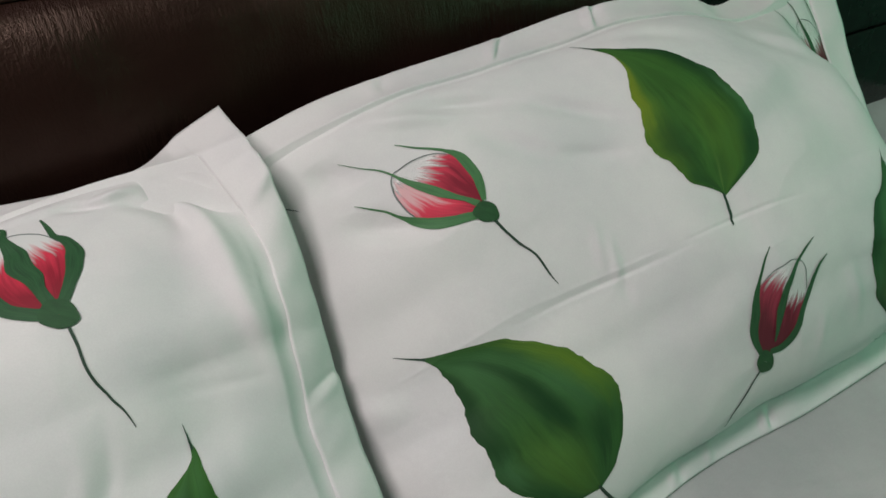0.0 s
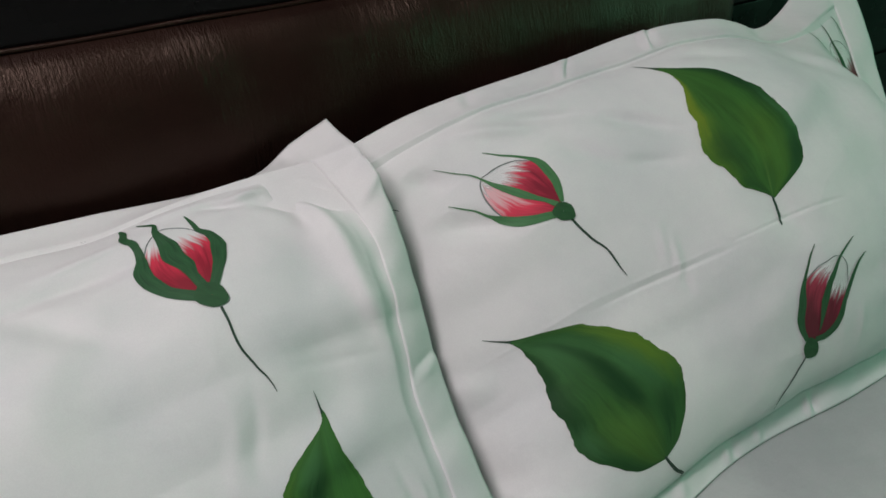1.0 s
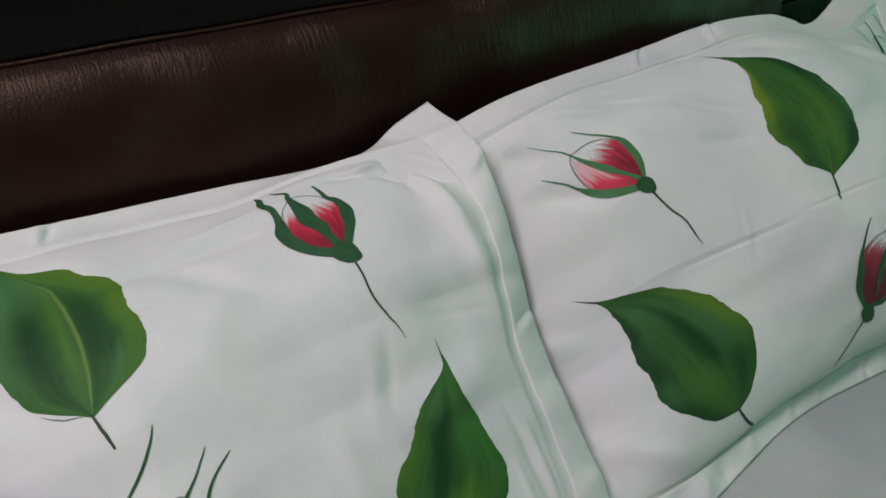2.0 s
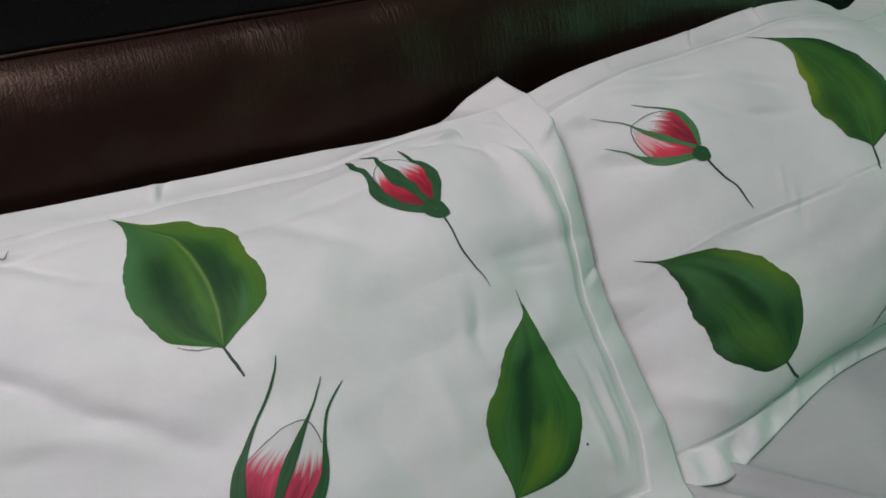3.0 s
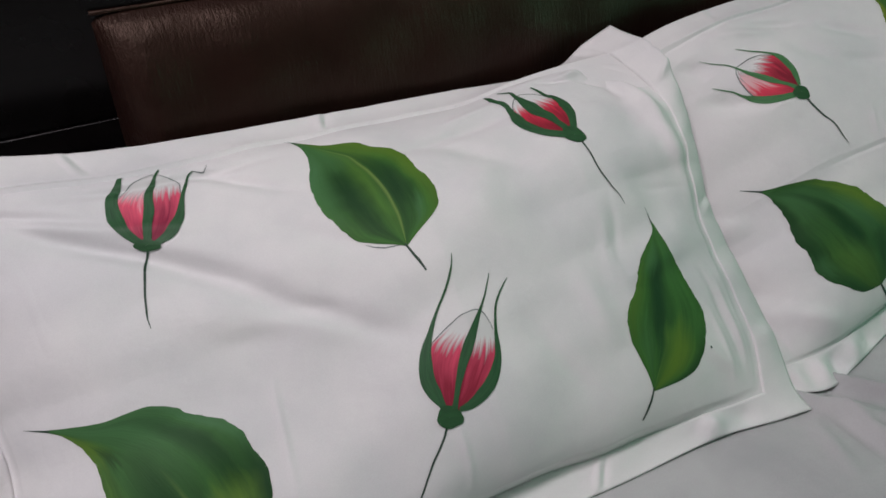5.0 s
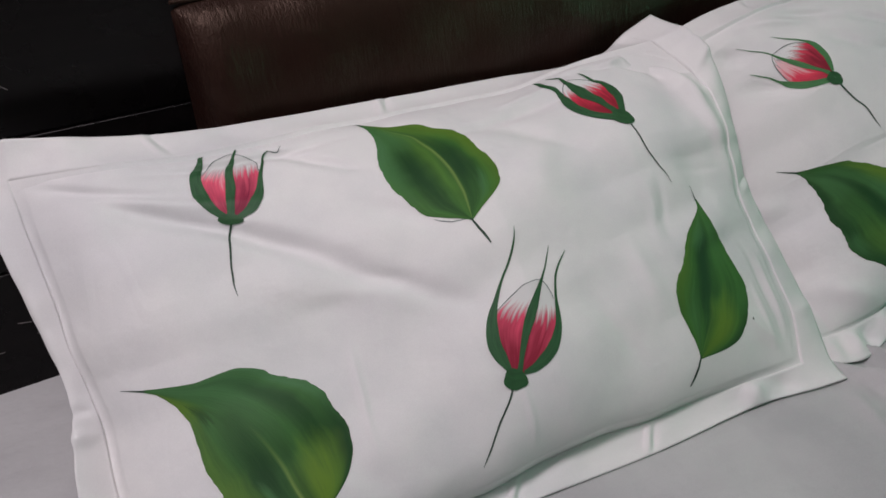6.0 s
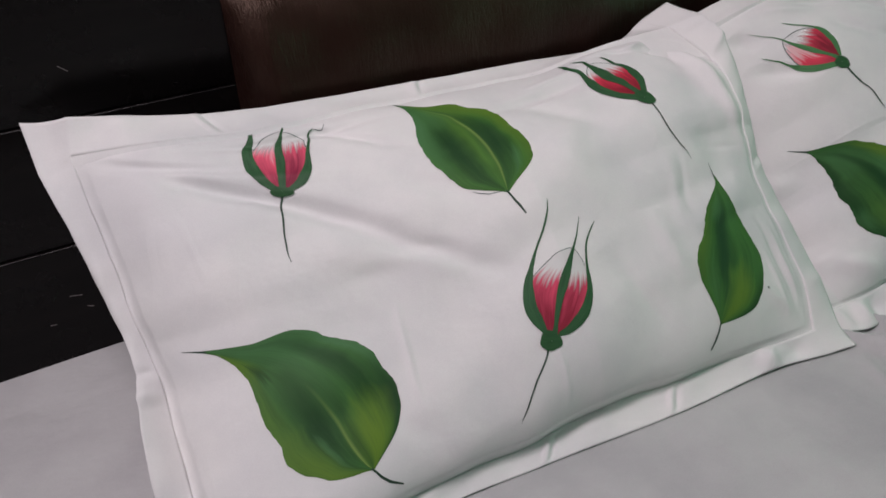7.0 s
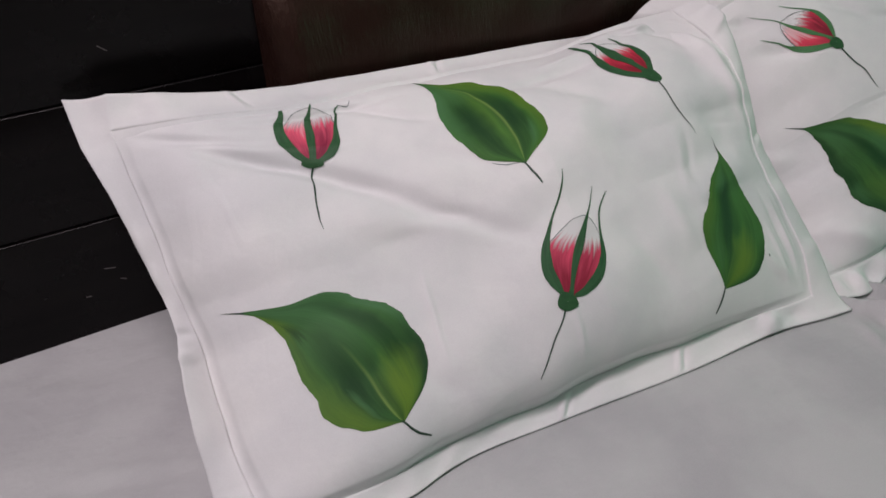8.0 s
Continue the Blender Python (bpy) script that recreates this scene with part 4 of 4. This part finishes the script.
painted_leaf(LEFT_CLOTH, LEFT, LEAF_SLENDER, "slender green painted leaf",
    tip=(572.0, 197.8), base=(502.6, 35.8), bend=(497.0, 26.7), end=(489.3, 16.5),
    one=(5.0, 10.8, 17.1, 24.8, 34.1, 42.8, 51.3, 62.7, 66.7, 63.4, 57.7, 49.1, 32.9, 13.0),
    other=(2.4, 5.6, 2.6, -5.8, -12.9, -15.0, -14.0, -17.0, -24.7, -25.7, -21.3, -14.3, -7.7, -2.7),
    vein=(1.5, 4.1, 7.3, 9.1, 10.9, 12.6, 14.2, 15.8, 17.1, 16.1, 14.9, 8.7, 4.0, 1.5))
painted_leaf(LEFT_CLOTH, LEFT, LEAF_DEEP, "broad dark green painted leaf",
    tip=(38.3, 197.1), base=(129.6, 42.7), bend=(137.1, 26.5), end=(148.2, 16.8),
    one=(6.2, 16.3, 31.6, 57.4, 67.3, 69.8, 74.9, 79.5, 80.6, 76.3, 73.8, 66.2, 55.2, 31.5),
    other=(3.4, 8.2, 9.5, 7.3, 2.6, -6.3, -13.3, -17.2, -26.7, -28.5, -24.8, -22.0, -13.3, -4.0),
    vein=(3.9, 10.3, 16.9, 23.1, 26.6, 29.8, 29.5, 28.0, 24.5, 19.7, 12.6, 6.9, 3.0, 0.4))
painted_bud(LEFT_CLOTH, LEFT, PETAL_PINK, SEPAL, "pink painted rosebud with long green sepals",
    knob=((311.6, 80.6), (9.1, -5.3), (-3.0, -8.5)),
    left=((310.1, 89.1, 1.93), (307.6, 102.3, 5.03), (306.1, 114.5, 5.66), (307.7, 128.6, 5.61), (310.6, 137.2, 4.61), (315.4, 145.5, 3.60), (320.5, 153.0, 2.35), (332.3, 171.6, 1.25), (341.5, 187.9, 1.19), (352.2, 205.0, 1.00), (358.0, 216.8, 0.62), (360.6, 225.0, 0.26)),
    middle=((316.6, 84.6, 2.74), (321.2, 91.4, 2.00), (328.0, 101.9, 2.81), (335.5, 113.3, 4.09), (343.4, 123.2, 5.56), (351.0, 133.9, 4.69), (358.9, 144.4, 3.09), (365.7, 152.7, 1.75), (372.4, 161.1, 0.91), (379.0, 170.3, 0.70), (384.0, 182.5, 0.54), (388.1, 194.3, 0.22)),
    right=((320.5, 82.4, 1.88), (330.1, 81.8, 3.83), (342.8, 85.3, 5.16), (354.1, 91.6, 5.04), (362.7, 98.6, 4.22), (368.8, 106.4, 3.11), (372.4, 116.8, 2.46), (374.7, 129.9, 1.50), (379.1, 144.2, 1.09), (385.1, 157.3, 0.98), (391.2, 165.4, 0.82), (398.0, 173.6, 0.69), (403.6, 181.0, 0.27)),
    pencil=((318.6, 145.4), (329.4, 150.0), (341.3, 155.3), (355.2, 158.7), (365.7, 158.3), (370.7, 153.4), (372.9, 145.2), (373.7, 133.4)),
    stalk=((306.7, 74.3), (302.2, 67.5), (295.1, 60.5), (265.3, 24.4)))
painted_bud(LEFT_CLOTH, LEFT, PETAL_RED, SEPAL, "red painted rosebud",
    knob=((528.1, 314.1), (7.9, -10.6), (-6.0, -8.4)),
    left=((524.8, 316.0, 4.71), (514.3, 323.5, 4.35), (505.2, 331.7, 4.47), (499.1, 345.4, 5.93), (498.3, 364.0, 5.71), (502.1, 380.5, 3.24), (504.0, 390.8, 2.64), (503.8, 398.3, 3.05), (500.2, 404.5, 3.07), (502.6, 415.6, 2.30), (501.8, 420.9, 1.20)),
    middle=((526.2, 323.8, 3.46), (523.9, 338.7, 3.47), (523.1, 352.1, 5.77), (520.5, 368.9, 7.16), (521.3, 383.1, 6.23), (520.6, 392.2, 3.91), (520.4, 400.3, 2.21), (522.1, 409.9, 1.29), (517.4, 413.4, 0.75), (513.2, 417.5, 0.39)),
    right=((531.7, 321.9, 3.15), (538.2, 333.4, 3.43), (543.6, 345.5, 4.45), (548.5, 363.6, 5.21), (549.1, 375.2, 3.74), (548.1, 381.6, 2.98), (544.9, 386.9, 1.93), (544.0, 395.5, 1.67), (542.7, 406.8, 0.63)),
    pencil=((498.9, 364.9), (506.1, 383.0), (514.2, 395.2), (523.5, 400.4), (532.5, 397.8), (540.6, 390.7), (545.3, 380.8)),
    stalk=((531.0, 300.1), (532.4, 287.8), (532.5, 273.6), (535.3, 261.2), (540.7, 238.4), (545.7, 223.3), (547.3, 216.9)))
painted_bud(LEFT_CLOTH, LEFT, PETAL_PALE, SEPAL, "pale pink painted rosebud",
    knob=((148.9, 333.5), (8.4, -5.1), (-1.4, -5.8)),
    left=((144.3, 340.2, 2.92), (138.9, 353.1, 3.82), (137.0, 368.4, 5.62), (137.6, 384.3, 4.53), (142.1, 400.5, 4.01), (148.4, 414.4, 2.27), (155.3, 427.1, 1.32), (159.1, 428.3, 0.25)),
    middle=((150.0, 336.1, 2.74), (153.5, 350.4, 3.13), (159.9, 370.8, 3.90), (164.8, 388.9, 3.28), (170.7, 404.7, 2.53), (174.9, 412.7, 1.16), (179.4, 419.8, 0.96), (183.3, 427.5, 0.31)),
    right=((154.5, 331.7, 2.90), (164.4, 336.4, 5.02), (174.1, 349.6, 4.41), (180.9, 362.7, 2.63), (187.8, 379.8, 1.46), (194.8, 396.0, 1.01), (202.6, 410.7, 0.64), (205.2, 411.9, 0.27)),
    pencil=((145.7, 397.4), (155.9, 410.5), (165.4, 416.2), (175.0, 418.2), (182.5, 413.2), (188.8, 405.3), (187.5, 383.0)),
    stalk=((148.2, 328.3), (142.0, 312.4), (137.4, 297.7), (133.9, 279.9), (131.7, 265.1), (131.5, 257.1)))

RIGHT = pillow(RIGHT_CLOTH, "plump white cotton pillow with painted rosebuds, half under its neighbour")
painted_leaf(RIGHT_CLOTH, RIGHT, LEAF_OLIVE, "green painted leaf with a yellowish edge",
    tip=(296.4, 413.1), base=(321.9, 242.9), bend=(319.6, 228.5), end=(316.2, 211.3),
    one=(5.9, 14.1, 29.4, 44.4, 53.8, 63.8, 64.0, 63.3, 62.9, 62.3, 56.9, 51.5, 39.5, 13.1),
    other=(2.1, 5.7, 6.4, 2.4, -5.2, -7.3, -13.3, -19.8, -21.5, -17.6, -16.0, -14.7, -7.4, -1.7),
    vein=(2.3, 6.2, 10.8, 13.4, 16.0, 17.1, 16.8, 16.5, 14.9, 13.1, 10.3, 7.4, 4.1, 1.5))
painted_leaf(RIGHT_CLOTH, RIGHT, LEAF_DARK, "broad dark green painted leaf",
    tip=(114.4, 235.0), base=(162.3, 34.3), bend=(166.8, 19.0), end=(177.4, 1.7),
    one=(6.7, 21.0, 35.0, 40.0, 47.1, 52.4, 52.0, 52.6, 54.0, 48.8, 40.8, 31.6, 20.9, 11.6),
    other=(3.5, 5.4, 3.7, 0.9, -4.1, -10.7, -16.7, -19.4, -25.8, -29.8, -28.7, -24.1, -20.8, -13.1),
    vein=(2.2, 5.9, 10.5, 14.3, 16.6, 15.6, 14.6, 13.6, 11.9, 9.8, 6.8, 4.2, 2.4, 0.9))
painted_bud(RIGHT_CLOTH, RIGHT, PETAL_TWO, SEPAL_LIGHT, "red and pink painted rosebud lying sideways",
    knob=((175.2, 310.6), (5.3, -7.2), (-4.3, -6.0)),
    left=((170.4, 310.5, 2.94), (164.0, 313.0, 3.83), (157.6, 314.8, 4.18), (151.9, 317.6, 4.69), (146.8, 322.6, 4.23), (142.0, 329.0, 2.87), (137.1, 335.9, 1.16), (133.2, 340.7, 0.70), (128.1, 347.4, 0.52), (121.1, 354.1, 0.44), (113.8, 360.1, 0.20)),
    middle=((173.1, 319.8, 2.39), (168.1, 328.2, 1.66), (162.8, 334.5, 1.99), (157.8, 340.6, 2.80), (153.3, 347.1, 2.86), (148.6, 353.1, 2.28), (144.8, 358.6, 1.51), (141.3, 364.5, 0.96), (138.5, 369.1, 0.65), (133.4, 376.0, 0.52), (126.4, 383.5, 0.34), (113.8, 396.4, 0.12)),
    right=((177.0, 320.1, 1.23), (178.7, 332.7, 2.49), (179.3, 342.2, 2.93), (178.9, 349.9, 3.24), (177.8, 358.1, 3.07), (175.1, 363.8, 2.26), (171.0, 368.5, 1.19), (166.0, 372.9, 0.87), (157.4, 380.4, 0.62), (147.3, 389.7, 0.23)),
    pencil=((141.2, 333.9), (138.0, 341.7), (136.6, 348.6), (136.0, 356.9), (137.1, 364.9), (139.7, 369.3), (144.4, 370.2), (150.3, 371.3), (157.8, 371.6), (164.7, 369.7), (170.7, 365.9)),
    stalk=((177.7, 301.4), (180.6, 291.8), (183.5, 282.7), (188.5, 271.6), (191.9, 261.6), (194.4, 250.5), (195.8, 241.6), (197.6, 234.7)))
painted_bud(RIGHT_CLOTH, RIGHT, PETAL_DARK, SEPAL, "deep red painted rosebud",
    knob=((298.5, 56.0), (6.6, -6.8), (-3.4, -9.4)),
    left=((296.2, 66.1, 1.90), (294.6, 78.7, 2.61), (295.5, 89.3, 3.45), (299.0, 105.4, 3.94), (303.2, 121.6, 2.95), (307.5, 132.5, 1.96), (311.5, 139.8, 1.22), (315.7, 147.2, 1.00), (322.9, 159.2, 0.93), (331.1, 171.6, 0.37)),
    middle=((309.3, 70.3, 0.63), (314.1, 80.6, 1.78), (318.1, 91.6, 2.95), (320.9, 100.8, 3.87), (326.3, 113.1, 3.48), (332.7, 126.2, 2.79), (340.9, 136.5, 1.83), (348.9, 145.0, 1.26), (357.2, 150.7, 1.03), (364.2, 155.2, 0.81), (371.2, 159.9, 0.31)),
    right=((303.8, 62.8, 2.71), (313.7, 61.4, 3.56), (324.0, 65.9, 3.88), (331.7, 75.3, 3.22), (338.3, 86.6, 2.69), (345.9, 98.4, 2.43), (352.4, 109.6, 2.47), (359.1, 121.7, 1.98), (367.4, 132.5, 1.24), (377.6, 140.0, 0.37)),
    pencil=((312.5, 137.2), (323.1, 142.9), (334.8, 146.0), (346.0, 146.9), (351.6, 143.9), (353.3, 137.0), (351.8, 124.5), (349.4, 111.4)),
    stalk=((293.5, 49.0), (286.0, 39.3), (278.3, 30.0), (270.4, 22.3), (263.7, 12.7)))
painted_leaf(RIGHT_CLOTH, RIGHT, LEAF_DARK, "dark green painted leaf near the pillow's end",
    tip=(497.0, 219.2), base=(476.7, 15.2), bend=(468.9, 8.6), end=(461.2, 3.4),
    one=(1.2, 3.2, 7.3, 12.6, 17.1, 21.3, 24.7, 26.0, 26.0, 23.0, 19.2, 13.3, 8.0, 3.0),
    other=(-4.3, -11.5, -21.6, -32.7, -41.8, -49.2, -53.8, -55.6, -55.9, -53.2, -48.6, -35.0, -21.8, -8.2),
    vein=(-1.6, -4.2, -7.1, -10.1, -12.3, -14.0, -14.5, -14.8, -14.9, -15.1, -14.7, -10.9, -6.9, -2.6))
painted_bud(RIGHT_CLOTH, RIGHT, PETAL_DARK, SEPAL, "dark red painted rosebud by the end seam",
    knob=((609.5, 292.4), (5.5, 0.0), (0.0, 5.5)),
    left=((608.2, 296.7, 2.00), (593.4, 313.9, 4.00), (577.3, 335.4, 4.50), (570.8, 356.9, 4.00), (567.6, 378.4, 2.50), (565.0, 404.2, 1.00), (567.6, 423.5, 0.40)),
    middle=((609.5, 301.0, 2.00), (606.3, 326.8, 3.00), (603.1, 352.6, 4.00), (601.1, 378.4, 3.00), (599.9, 399.9, 1.20), (599.9, 425.7, 0.40)),
    right=((612.8, 296.7, 2.00), (625.7, 313.9, 4.00), (634.0, 335.4, 4.00), (635.3, 361.2, 3.00), (633.4, 387.0, 1.50), (628.9, 423.5, 0.40)),
    pencil=((570.8, 361.2), (580.5, 384.9), (596.6, 395.6), (616.0, 389.1), (632.1, 361.2)),
    stalk=((610.8, 286.0), (619.2, 270.9), (628.9, 249.4), (637.3, 215.0)))
# stray pencil strokes left from the drawing
for cloth, thing, row in ((LEFT_CLOTH, LEFT, ((0.4656, 0.6169), (0.4739, 0.6089), (0.4856, 0.6010), (0.4985, 0.5978), (0.5061, 0.5954))), (LEFT_CLOTH, LEFT, ((0.3159, 0.9607), (0.3224, 0.9534), (0.3280, 0.9485), (0.3366, 0.9634))), (RIGHT_CLOTH, RIGHT, ((0.1105, 0.9051), (0.1198, 0.8928), (0.1287, 0.8787)))):
    part("pencil_stroke", ribbon(cloth, smooth_line(metres(*row), 24), (0.0002, 0.0005, 0.0004, 0.0002), LIFT), PENCIL, thing)
# a tiny dark knot of thread at the top seam
KNOT = np.array(((475.7, 428.3), (479.2, 428.3))) / 1000
part("thread_knot", ribbon(LEFT_CLOTH, KNOT, (0.0007, 0.0012, 0.0005), LIFT * 3), STALK, LEFT)
# a tiny paint spot on the cloth
part("paint_spot", ribbon(LEFT_CLOTH, metres((0.9035, 0.117), (0.9065, 0.1175)), (0.0008, 0.0010), LIFT), STALK, LEFT)


def tube_fitting():
    """The lamp's white batten, hung under the ceiling on two rods above its light."""
    thing = tagged(hollow("tube_fitting", (-0.9, -0.6, 2.60)), "white tube lamp batten hanging under the ceiling", "lamp")
    m = Matrix.Translation((0.9, 0.6, -2.60))
    for name, lo, hi in (("batten", (-0.95, -1.22, 2.60), (-0.85, 0.02, 2.66)), ("rod", (-0.91, -1.0, 2.66), (-0.89, -0.98, 2.75)), ("rod", (-0.91, -0.22, 2.66), (-0.89, -0.20, 2.75))):
        ob = part(name, box(lo, hi, 0.004), LAMP_WHITE, thing)
        ob.matrix_parent_inverse = m


tube_fitting()
